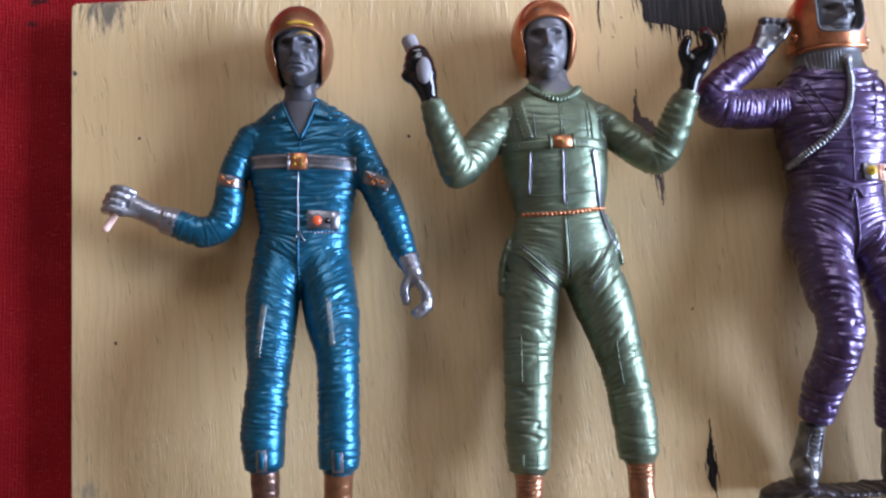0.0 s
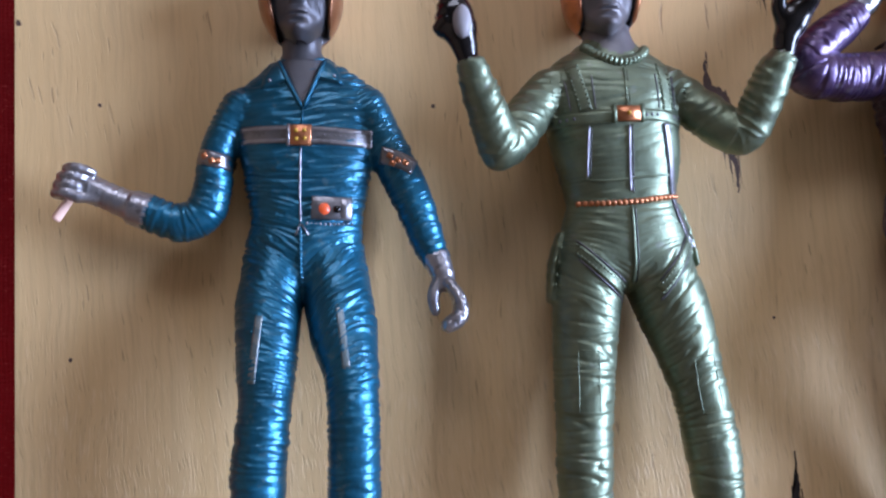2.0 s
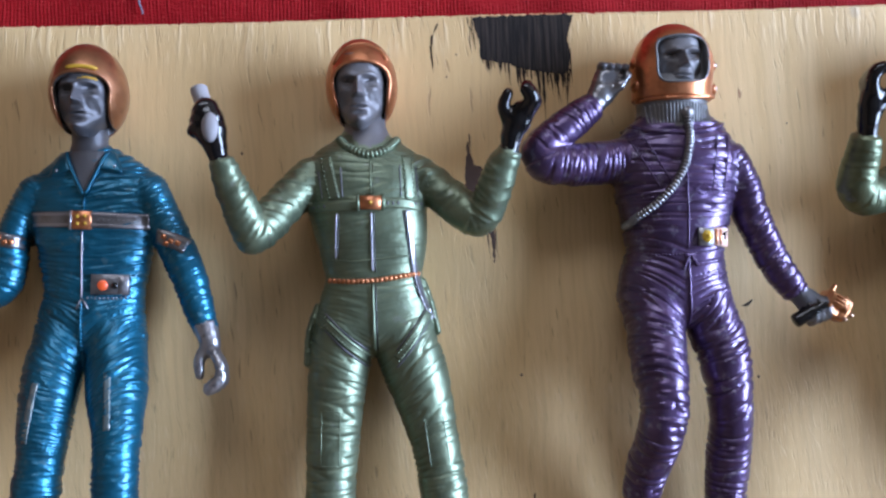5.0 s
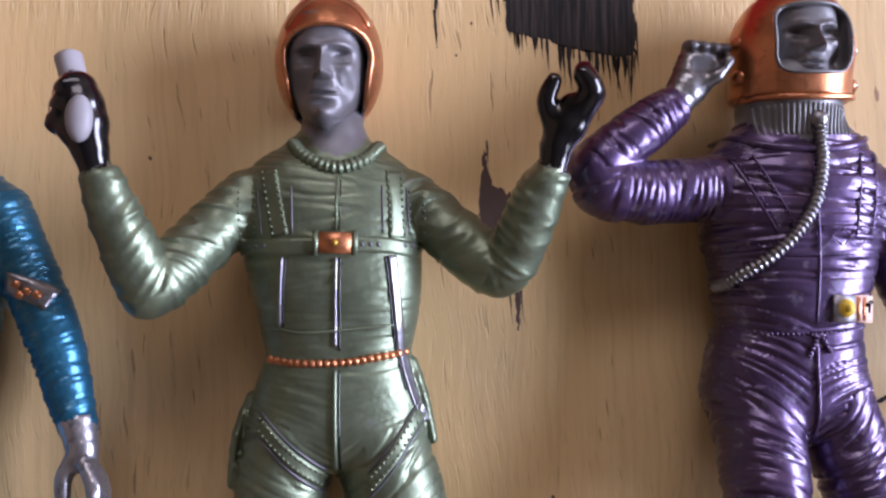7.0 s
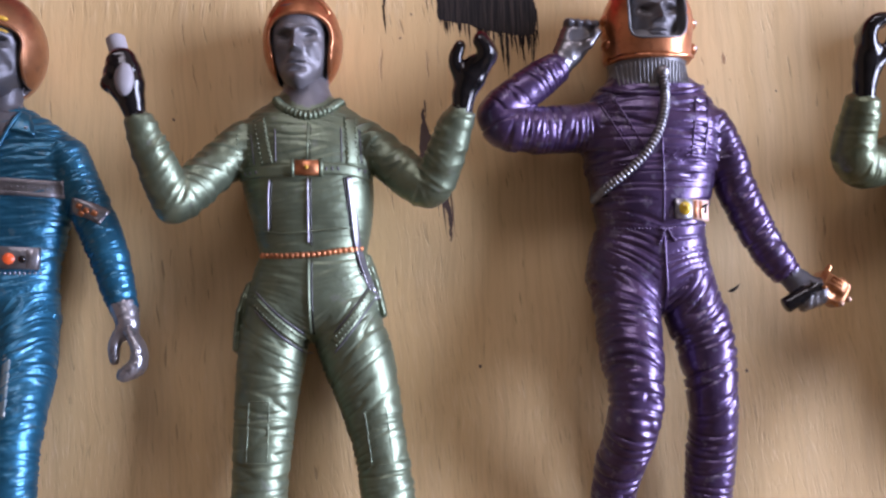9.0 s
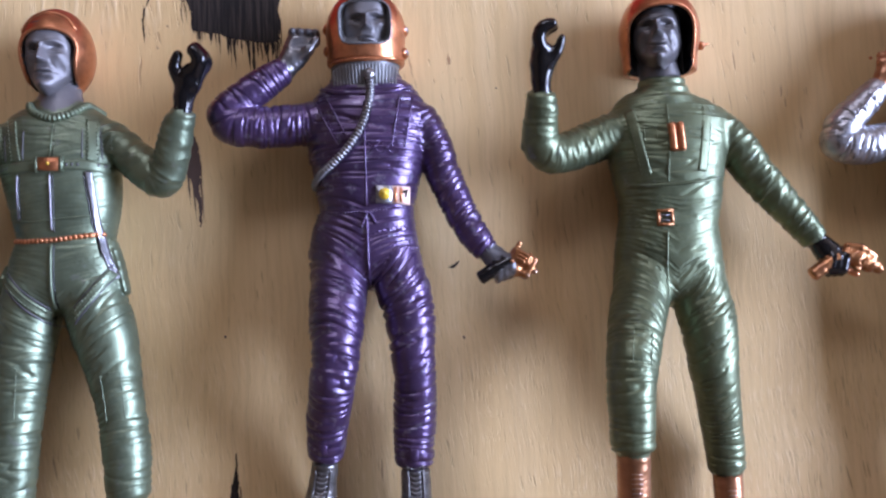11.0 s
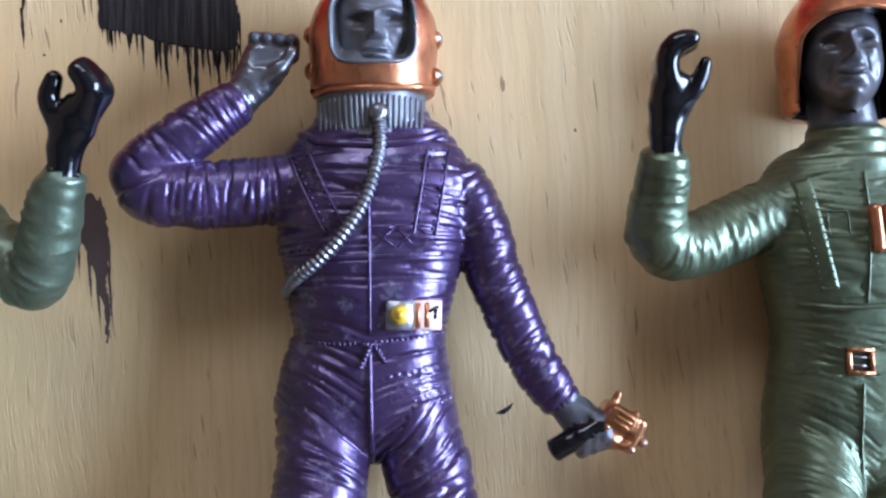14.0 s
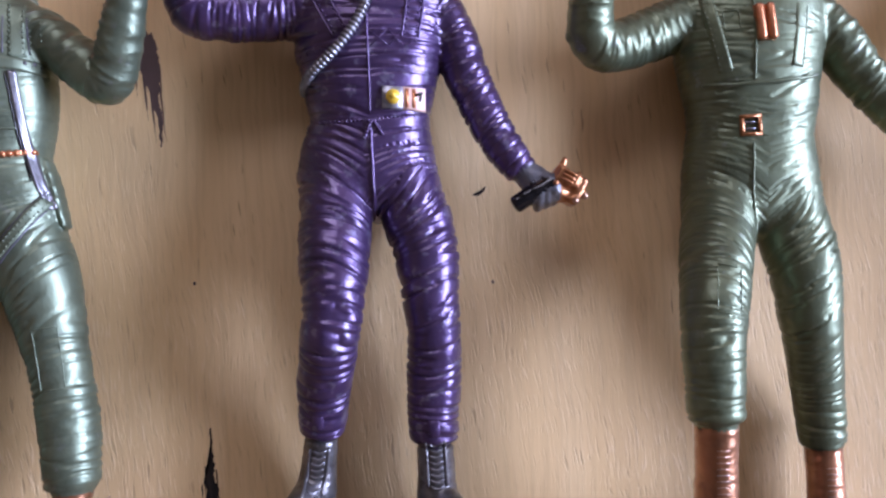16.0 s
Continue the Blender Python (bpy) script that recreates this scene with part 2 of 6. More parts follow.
WOOD, CLOTH = wood(), cloth()
brushed = Mat("brushed_black_paint")
lines = brushed.noise(1, 3, 0.6, brushed.scaled(1500, 60, 300))
brushed.set(color=brushed.mix(brushed.ramp(lines, (0.42, 0), (0.72, 1)), (0.010, 0.008, 0.0075), (0.052, 0.038, 0.030)), rough=0.7, spec=0.2, normal=brushed.bump(lines, 0.0002, 0.6))
BLOT = brushed.m
STAIN = enamel("dark_brown_stain", (0.075, 0.045, 0.036), rough=0.65)
TABLEWOOD = enamel("dark_table_wood", (0.16, 0.08, 0.04), rough=0.5)
# tones of the invented room, chosen for its bounce and its reflections in the metal
WALL = plaster("tan_wall_paint", (0.27, 0.185, 0.115))
CEIL = plaster("tan_ceiling_paint", (0.13, 0.105, 0.075))
FLOOR = plaster("brown_floor_boards", (0.14, 0.085, 0.05))
FRAME = enamel("white_window_paint", (0.78, 0.78, 0.76), rough=0.4)
glass = Mat("window_glass")
glass.set(color=(1, 1, 1), rough=0.0, transmission=1.0, ior=1.02)
GLASS = glass.m

# ---- structure ----


def mesh_object(name, bm, material, parent=None):
    me = bpy.data.meshes.new(name)
    bm.normal_update()
    bm.to_mesh(me)
    bm.free()
    me.materials.append(material)
    ob = new(name, me)
    if parent:
        ob.parent = parent
    return ob


def box(lo, hi, bevel=0.0, bm=None):
    bm = bm or bmesh.new()
    made = bmesh.ops.create_cube(bm, size=1.0)["verts"]
    for v in made:
        v.co = Vector([lo[i] + (v.co[i] + 0.5) * (hi[i] - lo[i]) for i in range(3)])
    if bevel:
        edges = list({e for v in made for e in v.link_edges})
        bmesh.ops.bevel(bm, geom=edges, offset=bevel, segments=2, profile=0.6, affect="EDGES")
    return bm


FLOOR_Z, CEIL_Z = -0.77, 1.65
X0, X1, Y0, Y1 = -1.05, WALL_X, -1.35, NORTH_Y
# an added shell, never in view: it only shapes fill light and reflections
for name, lo, hi, mat in (
    ("floor", (X0 - 0.1, Y0 - 0.1, FLOOR_Z - 0.1), (X1 + 0.1, Y1 + 0.1, FLOOR_Z), FLOOR),
    ("ceiling", (X0 - 0.1, Y0 - 0.1, CEIL_Z), (X1 + 0.1, Y1 + 0.1, CEIL_Z + 0.1), CEIL),
    ("wall_west", (X0 - 0.1, Y0, FLOOR_Z), (X0, Y1 + 0.1, CEIL_Z), WALL),
    ("wall_south", (X0 - 0.1, Y0 - 0.1, FLOOR_Z), (X1 + 0.1, Y0, CEIL_Z), WALL),
):
    tagged(mesh_object(name, box(lo, hi), mat), {"floor": "plain brown boarded floor, unseen, added to close the room", "ceiling": "plain tan ceiling, unseen, added to hold down the fill light"}.get(name, "plain tan room wall, unseen, added to bounce warm light"), name.split("_")[0], kind="structure")


def window_wall(number, name, x, wy, wz, w, h, y0, y1, turn=0):
    """A wall across the x axis in four pieces round an opening, and the window in it; turn: degrees by which the whole is turned round the z axis."""
    a, b, c, d = wy - w / 2, wy + w / 2, wz - h / 2, wz + h / 2
    bm = box((x, y0, FLOOR_Z), (x + 0.1, y1, c))
    box((x, y0, d), (x + 0.1, y1, CEIL_Z), bm=bm)
    box((x, y0, c), (x + 0.1, a, d), bm=bm)
    box((x, b, c), (x + 0.1, y1, d), bm=bm)
    turned = pose(0, 0, 0, 0, 0, turn)
    wall = tagged(mesh_object(name, bm, WALL), "plain tan wall, unseen, added round a window", "wall", kind="structure")
    wall.matrix_world = turned
    window = tagged(new("window_%d" % number), "white painted window with a plain pane", "window", kind="structure")
    window.matrix_world = turned @ pose(x + 0.06, wy, wz)
    f = 0.05
    bm = bmesh.new()
    for p, q in (((-0.02, -w / 2, -h / 2), (0.03, -w / 2 + f, h / 2)), ((-0.02, w / 2 - f, -h / 2), (0.03, w / 2, h / 2)),
                 ((-0.02, -w / 2 + f, -h / 2), (0.03, w / 2 - f, -h / 2 + f)), ((-0.02, -w / 2 + f, h / 2 - f), (0.03, w / 2 - f, h / 2))):
        box(p, q, bm=bm)
    mesh_object("window_frame", bm, FRAME, window)
    pane = mesh_object("pane", box((0.010, -w / 2 + f, -h / 2 + f), (0.014, w / 2 - f, h / 2 - f)), GLASS, window)
    pane.visible_shadow = False


window_wall(1, "wall_east", X1, WIN_Y, WIN_Z, WIN_W, WIN_H, Y0, Y1)
window_wall(2, "wall_north", Y1, -NORTH_X, NORTH_Z, NORTH_W, NORTH_H, -X1 - 0.1, -X0, 90)

BOARD_T = 0.0080      # thickness of the board
table = tagged(new("table"), "dark wooden table under the red cloth", "table")
table.location = (0.2, -0.1, FLOOR_Z)
top_z = -BOARD_T - 0.0030 - FLOOR_Z
mesh_object("tabletop", box((-0.55, -0.42, top_z - 0.03), (0.55, 0.42, top_z), 0.003), TABLEWOOD, table)
for sx in (-1, 1):
    for sy in (-1, 1):
        mesh_object("leg", box((sx * 0.5 - 0.03, sy * 0.37 - 0.03, 0), (sx * 0.5 + 0.03, sy * 0.37 + 0.03, top_z - 0.03), 0.003), TABLEWOOD, table)


def ribbed_cloth():
    """A sheet whose warp ribs, a millimetre apart, stand up as rows along y."""
    x = np.arange(-0.16, 0.62, 0.00025)
    y = np.concatenate([np.arange(-0.45, -0.2, 0.03), np.arange(-0.2, 0.05, 0.0025), np.arange(0.05, 0.25, 0.03)])
    xx, yy = np.meshgrid(x, y)
    rng = np.random.default_rng(4)
    row = rng.random(len(x) // 4 + 2)[(np.arange(len(x)) // 4)]
    zz = -BOARD_T - 0.0006 + 0.00016 * np.cos(2 * np.pi * (xx / 0.001 + 0.16 * np.sin(yy * 310 + xx * 60) + 0.12 * np.sin(yy * 730 - xx * 210))) * (0.5 + 0.7 * row)[None, :] * (0.8 + 0.4 * np.sin(yy * 520 + 40 * np.sin(xx * 90)))
    zz += 0.00022 * np.sin(xx * 190 + 3 * np.sin(yy * 90)) + 0.00020 * np.sin(yy * 420 + xx * 70 + 2 * np.sin(xx * 150)) + 0.00010 * np.sin(yy * 900 - xx * 260)
    zz -= 0.0006
    n, k = len(x), len(y)
    i = np.arange(n * k).reshape(k, n)
    faces = np.stack([i[:-1, :-1], i[:-1, 1:], i[1:, 1:], i[1:, :-1]], -1).reshape(-1, 4)
    me = bpy.data.meshes.new("tablecloth")
    me.from_pydata(np.stack([xx, yy, zz], -1).reshape(-1, 3).tolist(), [], faces.tolist())
    me.polygons.foreach_set("use_smooth", np.ones(len(faces), bool))
    me.materials.append(CLOTH)
    return tagged(new("tablecloth", me), "red ribbed woven cloth with small grey stains, spread on the table", "tablecloth")


ribbed_cloth()

BOARD_X, BOARD_Y = 0.47, 0.245     # length and depth of the board


def plywood_board():
    """A sawn sheet: its far edge is slightly ragged where the saw tore the grain."""
    rng = np.random.default_rng(11)
    n = 940
    x = np.linspace(0, BOARD_X, n)
    tear = 0.00022 * (rng.random(n) - 0.5) + 0.0002 * np.sin(x * 47) - 0.0005 * (rng.random(n) > 0.93) * rng.random(n)
    ymax = np.where((x > 0.001) & (x < BOARD_X - 0.001), tear, tear - 0.0006)
    rows = [(-BOARD_Y, -BOARD_T), (-BOARD_Y, -0.0006), (-BOARD_Y + 0.0006, 0.0), (None, 0.0, -0.0006), (None, -0.0007, 0.0), (None, -BOARD_T, 0.0)]
    verts = []
    for r in rows:
        for a, e in zip(x, ymax):
            verts.append((a, r[0], r[1]) if r[0] is not None else (a, e + r[2], r[1]))
    k = len(rows)
    faces = [(j * n + i, j * n + i + 1, (j + 1) % k * n + i + 1, (j + 1) % k * n + i) for j in range(k) for i in range(n - 1)]
    faces += [tuple(j * n for j in range(k)), tuple(j * n + n - 1 for j in reversed(range(k)))]
    me = bpy.data.meshes.new("plywood_board")
    me.from_pydata(verts, [], faces)
    me.materials.append(WOOD)
    me.update()
    b = bmesh.new()
    b.from_mesh(me)
    bmesh.ops.recalc_face_normals(b, faces=b.faces)
    b.to_mesh(me)
    b.free()
    return tagged(new("plywood_board", me), "pale plywood board with paint marks, lying on red cloth", "board")


plywood_board()

# ---- sculpting: figures cast in one piece, worked out in millimetres on a grid ----
RNG = np.random.default_rng(7)
ANGLE = RNG.random((256, 256)) * 2 * np.pi
GX, GY = np.cos(ANGLE), np.sin(ANGLE)


def ripple(u, v):
    """Smooth gradient noise of two coordinates, about -0.7 to 0.7."""
    i, j = np.floor(u).astype(int), np.floor(v).astype(int)
    a, b = u - i, v - j
    s, t = a ** 3 * (a * (6 * a - 15) + 10), b ** 3 * (b * (6 * b - 15) + 10)
    g = lambda p, q: GX[(i + p) % 256, (j + q) % 256] * (a - p) + GY[(i + p) % 256, (j + q) % 256] * (b - q)
    return (g(0, 0) * (1 - s) + g(1, 0) * s) * (1 - t) + (g(0, 1) * (1 - s) + g(1, 1) * s) * t


def smooth_min(a, b, k):
    h = np.maximum(k - np.abs(a - b), 0) / k
    return np.minimum(a, b) - h * h * k * 0.25


def curve_through(points, step=2.6):
    """Catmull-Rom through rows of numbers, the first three of which are a place."""
    p = np.array(points, float)
    if len(p) < 3:
        return p
    ext = np.vstack([2 * p[0] - p[1], p, 2 * p[-1] - p[-2]])
    out = []
    for i in range(len(p) - 1):
        a, b, c, d = ext[i:i + 4]
        n = max(1, int(round(np.linalg.norm(c[:3] - b[:3]) / step)))
        for t in np.arange(n) / n:
            out.append(0.5 * (2 * b + (c - a) * t + (2 * a - 5 * b + 4 * c - d) * t * t + (3 * b - a - 3 * c + d) * t ** 3))
    return np.vstack(out + [p[-1]])


class Sculpt:
    def __init__(self, lo, hi, cell=0.45):
        self.lo, self.h = np.array(lo, float), cell
        self.shape = tuple(int(np.ceil((hi[i] - lo[i]) / cell)) + 1 for i in range(3))
        self.f = np.full(self.shape, 20.0, np.float32)
        self.id = np.full(self.shape, -1, np.int16)
        self.limbs, self.mats, self.extra_v, self.extra_f, self.extra_m = [], [], [], [], []

    def slot(self, mat):
        if mat not in self.mats:
            self.mats.append(mat)
        return self.mats.index(mat)

    def block(self, lo, hi):
        a = np.clip(np.floor((np.array(lo) - self.lo) / self.h).astype(int), 0, np.array(self.shape) - 1)
        b = np.clip(np.ceil((np.array(hi) - self.lo) / self.h).astype(int) + 1, a + 1, self.shape)
        s = tuple(slice(p, q) for p, q in zip(a, b))
        g = [self.lo[i] + self.h * np.arange(a[i], b[i]) for i in range(3)]
        return s, g[0][:, None, None], g[1][None, :, None], g[2][None, None, :]

    @staticmethod
    def segment(s0, s1, x, y, z, p, c0, c1):
        """Distance to one tapered oval piece, and the coordinates along, across and above it."""
        d = s1[:3] - s0[:3]
        L = max(np.linalg.norm(d), 1e-6)
        d = d / L
        e = np.cross((0, 0, 1.0), d)
        e = e / np.linalg.norm(e) if np.linalg.norm(e) > 1e-3 else np.array((1.0, 0, 0))
        n = np.cross(d, e)
        x, y, z = x - s0[0], y - s0[1], z - s0[2]
        along = x * d[0] + y * d[1] + z * d[2]
        t = np.clip(along / L, 0, 1)
        s = along - t * L
        l, q = x * e[0] + y * e[1] + z * e[2], x * n[0] + y * n[1] + z * n[2]
        a, b = s0[3] + (s1[3] - s0[3]) * t, s0[4] + (s1[4] - s0[4]) * t
        m = np.minimum(a, b)
        end = np.where(s < 0, c0, c1) * m
        if p == 2:
            r = np.sqrt((l / a) ** 2 + (q / b) ** 2 + (s / end) ** 2)
        else:
            r = (np.abs(l / a) ** p + np.abs(q / b) ** p + np.abs(s / end) ** p) ** (1 / p)
        return (r - 1) * m, t * L, l, q

    def limb(self, mat, points, k=1.2, p=2, cap=(1, 1), fold=None, step=2.6):
        """A limb through rows of x, y, z, half width and half depth (half width alone: round)."""
        c = curve_through([q if len(q) == 5 else (*q, q[3]) for q in points], step)
        n = len(c) - 1
        r = c[:, 3:].max() + 3.0
        s, x, y, z = self.block((c[:, :3] - r).min(0), (c[:, :3] + r).max(0))
        d = np.full(self.f[s].shape, 20.0, np.float32)
        for i in range(n):
            rr = max(c[i, 3:].max(), c[i + 1, 3:].max()) + 3.0
            t, bx, by, bz = self.block(np.minimum(c[i, :3], c[i + 1, :3]) - rr, np.maximum(c[i, :3], c[i + 1, :3]) + rr)
            t = tuple(slice(max(u.start - w.start, 0), u.stop - w.start) for u, w in zip(t, s))
            v = self.segment(c[i], c[i + 1], bx, by, bz, p, cap[0] if i == 0 else 1, cap[1] if i == n - 1 else 1)[0]
            d[t] = smooth_min(d[t], v.astype(np.float32), 0.4)
        number = len(self.limbs)
        self.limbs.append((self.slot(mat), c, fold, p))
        self.id[s] = np.where(d < self.f[s], number, self.id[s])
        self.f[s] = smooth_min(self.f[s], d, k)

    def ball(self, mat, at, r, k=1.0):
        """An ellipsoid."""
        at, r = np.array(at, float), np.array(r if hasattr(r, "__len__") else (r,) * 3, float)
        s, x, y, z = self.block(at - r - 3, at + r + 3)
        d = (np.sqrt(((x - at[0]) / r[0]) ** 2 + ((y - at[1]) / r[1]) ** 2 + ((z - at[2]) / r[2]) ** 2) - 1) * r.min()
        self.limbs.append((self.slot(mat), None, None, 2))
        self.id[s] = np.where(d < self.f[s], len(self.limbs) - 1, self.id[s])
        self.f[s] = smooth_min(self.f[s], d.astype(np.float32), k)

    def rounded(self, at, half, r, turn):
        at, half = np.array(at, float), np.array(half, float)
        s, x, y, z = self.block(at - np.linalg.norm(half) - 3, at + np.linalg.norm(half) + 3)
        ca, sa = np.cos(radians(turn)), np.sin(radians(turn))
        x, y = (x - at[0]) * ca + (y - at[1]) * sa, -(x - at[0]) * sa + (y - at[1]) * ca
        q = [np.abs(x) - half[0] + r, np.abs(y) - half[1] + r, np.abs(z - at[2]) - half[2] + r]
        out = np.sqrt(sum(np.maximum(v, 0) ** 2 for v in q)) - r
        return s, (out + np.minimum(np.maximum(np.maximum(q[0], q[1]), q[2]), 0)).astype(np.float32)

    def brick(self, mat, at, half, r=0.5, turn=0.0, k=0.5):
        s, d = self.rounded(at, half, r, turn)
        self.limbs.append((self.slot(mat), None, None, 2))
        self.id[s] = np.where(d < self.f[s], len(self.limbs) - 1, self.id[s])
        self.f[s] = smooth_min(self.f[s], d, k)

    def carve(self, at, half, r=1.0, turn=0.0, k=0.6, lining=None):
        """Cut a rounded block away; lining: the paint of the cut."""
        s, d = self.rounded(at, half, r, turn)
        if lining is not None:
            self.limbs.append((self.slot(lining), None, None, 2))
            self.id[s] = np.where(-d > self.f[s] - 0.3, len(self.limbs) - 1, self.id[s])
        self.f[s] = -smooth_min(-self.f[s], d, k)

    def scoop(self, at, r, k=0.6):
        at, r = np.array(at, float), np.array(r if hasattr(r, "__len__") else (r,) * 3, float)
        s, x, y, z = self.block(at - r - 2, at + r + 2)
        d = (np.sqrt(((x - at[0]) / r[0]) ** 2 + ((y - at[1]) / r[1]) ** 2 + ((z - at[2]) / r[2]) ** 2) - 1) * r.min()
        self.f[s] = -smooth_min(-self.f[s], d.astype(np.float32), k)

    # surface details, laid on the front
    def heights(self):
        inside = self.f < 0
        k = self.shape[2] - 1 - np.argmax(inside[:, :, ::-1], axis=2)
        any_ = inside.any(axis=2)
        k = np.clip(k, 0, self.shape[2] - 2)
        i, j = np.indices(k.shape)
        f0, f1 = self.f[i, j, k], self.f[i, j, k + 1]
        self.top_map = np.where(any_, self.lo[2] + self.h * (k + np.clip(f0 / np.minimum(f0 - f1, -1e-4), 0, 1)), 0.0)

    def top(self, x, y):
        u, v = (np.asarray(x, float) - self.lo[0]) / self.h, (np.asarray(y, float) - self.lo[1]) / self.h
        i, j = np.clip(u.astype(int), 0, self.shape[0] - 2), np.clip(v.astype(int), 0, self.shape[1] - 2)
        a, b = u - i, v - j
        m = self.top_map
        return (m[i, j] * (1 - a) + m[i + 1, j] * a) * (1 - b) + (m[i, j + 1] * (1 - a) + m[i + 1, j + 1] * a) * b

    def add(self, mat, verts, faces):
        base = sum(len(v) for v in self.extra_v)
        self.extra_v.append(np.asarray(verts, float).reshape(-1, 3))
        self.extra_f += [tuple(base + i for i in f) for f in faces]
        self.extra_m += [self.slot(mat)] * len(faces)

    def band(self, mat, points, width, thick=0.35, step=0.7, ridge=0.0):
        """A strap draped over the front along x, y points."""
        c = curve_through([(*p, 0) for p in points], step)[:, :2]
        d = np.gradient(c, axis=0)
        d /= np.linalg.norm(d, axis=1)[:, None]
        e = np.stack([-d[:, 1], d[:, 0]], 1)
        across = np.array([-1, -0.96, -0.5, 0, 0.5, 0.96, 1]) * width / 2
        lift = np.array([-0.5, thick, thick, thick + ridge, thick, thick, -0.5])
        p = c[:, None] + across[None, :, None] * e[:, None]
        z = self.top(p[..., 0], p[..., 1])
        zc = z[:, 3:4]
        z = np.maximum(z, zc - 0.8) + lift[None] + 0.08
        n, w = len(c), len(across)
        f = [(i * w + j, (i + 1) * w + j, (i + 1) * w + j + 1, i * w + j + 1) for i in range(n - 1) for j in range(w - 1)]
        f += [tuple(range(w)), tuple((n - 1) * w + j for j in reversed(range(w)))]
        self.add(mat, np.concatenate([p, z[..., None]], -1), [tuple(reversed(q)) for q in f])

    def sheet(self, mat, first, second, thick=0.4, rows=6):
        """A flap of cloth between two edges, x, y points, laid on the front."""
        a, b = (curve_through([(*p, 0) for p in e], 0.5)[:, :2] for e in (first, second))
        n = max(len(a), len(b))
        a, b = (np.stack([np.interp(np.linspace(0, 1, n), np.linspace(0, 1, len(e)), e[:, i]) for i in range(2)], 1) for e in (a, b))
        u = np.r_[0, np.linspace(0, 1, rows), 1]
        p = a[:, None] * (1 - u)[None, :, None] + b[:, None] * u[None, :, None]
        z = self.top(p[..., 0], p[..., 1]) + thick
        z[:, [0, -1]] -= thick + 0.5
        z[[0, -1]] -= thick + 0.3
        w = rows + 2
        f = [(i * w + j, (i + 1) * w + j, (i + 1) * w + j + 1, i * w + j + 1) for i in range(n - 1) for j in range(w - 1)]
        self.add(mat, np.concatenate([p, z[..., None]], -1), f)

    def tube(self, mat, points, r, sides=8, ribs=0.0, period=1.0, drape=True, lift=0.0, step=0.5):
        """A cord or hose; drape: lies on the front. ribs: depth of the rings round it."""
        c = curve_through([p if len(p) == 3 else (*p, 0) for p in points], step)
        if drape:
            c[:, 2] = self.top(c[:, 0], c[:, 1]) + lift + 0.1
        if ribs:
            L = np.r_[0, np.cumsum(np.linalg.norm(np.diff(c, axis=0), axis=1))]
            u = np.arange(0, L[-1], period / 5)
            c = np.stack([np.interp(u, L, c[:, i]) for i in range(3)], 1)
            rr = r + ribs * np.cos(2 * np.pi * u / period)
        else:
            rr = np.full(len(c), r)
        rr = rr * np.r_[0.5, np.ones(len(c) - 2), 0.5]
        d = np.gradient(c, axis=0)
        d /= np.maximum(np.linalg.norm(d, axis=1)[:, None], 1e-9)
        e = np.cross((0, 0, 1.0), d)
        e /= np.maximum(np.linalg.norm(e, axis=1)[:, None], 1e-9)
        n = np.cross(d, e)
        a = np.arange(sides) * 2 * np.pi / sides
        v = c[:, None] + rr[:, None, None] * (np.cos(a)[None, :, None] * e[:, None] + np.sin(a)[None, :, None] * n[:, None])
        f = [(i * sides + j, i * sides + (j + 1) % sides, (i + 1) * sides + (j + 1) % sides, (i + 1) * sides + j) for i in range(len(c) - 1) for j in range(sides)]
        f += [tuple(reversed(range(sides))), tuple((len(c) - 1) * sides + j for j in range(sides))]
        self.add(mat, v, f)

    def bead(self, mat, x, y, r, z=None, flat=1.0, tall=1.0, lift=0.0):
        """A small round stud on the front; tall: drawn out along y."""
        z = float(self.top(x, y)) + lift if z is None else z
        v, f = [], []
        rings, sides = (5, 10) if r < 1.4 else (9, 20)
        for i in range(rings):
            t = math.pi * (i + 0.5) / rings
            v += [(x + r * math.sin(t) * math.cos(2 * math.pi * j / sides), y + tall * r * math.sin(t) * math.sin(2 * math.pi * j / sides), z + flat * r * math.cos(t)) for j in range(sides)]
        f = [(i * sides + j, (i + 1) * sides + j, (i + 1) * sides + (j + 1) % sides, i * sides + (j + 1) % sides) for i in range(rings - 1) for j in range(sides)]
        f += [tuple(range(sides)), tuple((rings - 1) * sides + j for j in reversed(range(sides)))]
        self.add(mat, v, f)

    def beads(self, mat, points, gap, r, flat=0.8, lift=0.0):
        c = curve_through([(*p, 0) for p in points], 0.4)[:, :2]
        L = np.r_[0, np.cumsum(np.linalg.norm(np.diff(c, axis=0), axis=1))]
        for u in np.arange(0, L[-1], gap):
            self.bead(mat, float(np.interp(u, L, c[:, 0])), float(np.interp(u, L, c[:, 1])), r, flat=flat, lift=lift)

    def plate(self, mat, x, y, w, h, thick, turn=0.0, lift=0.0, z=None):
        """A small bevelled plate lying on the front."""
        ca, sa = math.cos(radians(turn)), math.sin(radians(turn))
        z = float(np.median(self.top(x + np.array([-w, 0, w]) * 0.3, y + np.zeros(3)))) if z is None else z
        zx = (float(self.top(x + 0.4 * w, y)) - float(self.top(x - 0.4 * w, y))) / (0.8 * w)
        zx = max(-0.5, min(0.5, zx))
        v = []
        for sx, dz in ((1, -0.6), (1, thick * 0.6), (0.9, thick)):
            b = (1 - sx) * min(w, h) * 0.5
            for px, py in ((-1, -1), (1, -1), (1, 1), (-1, 1)):
                a, c = px * (w / 2 - b), py * (h / 2 - b)
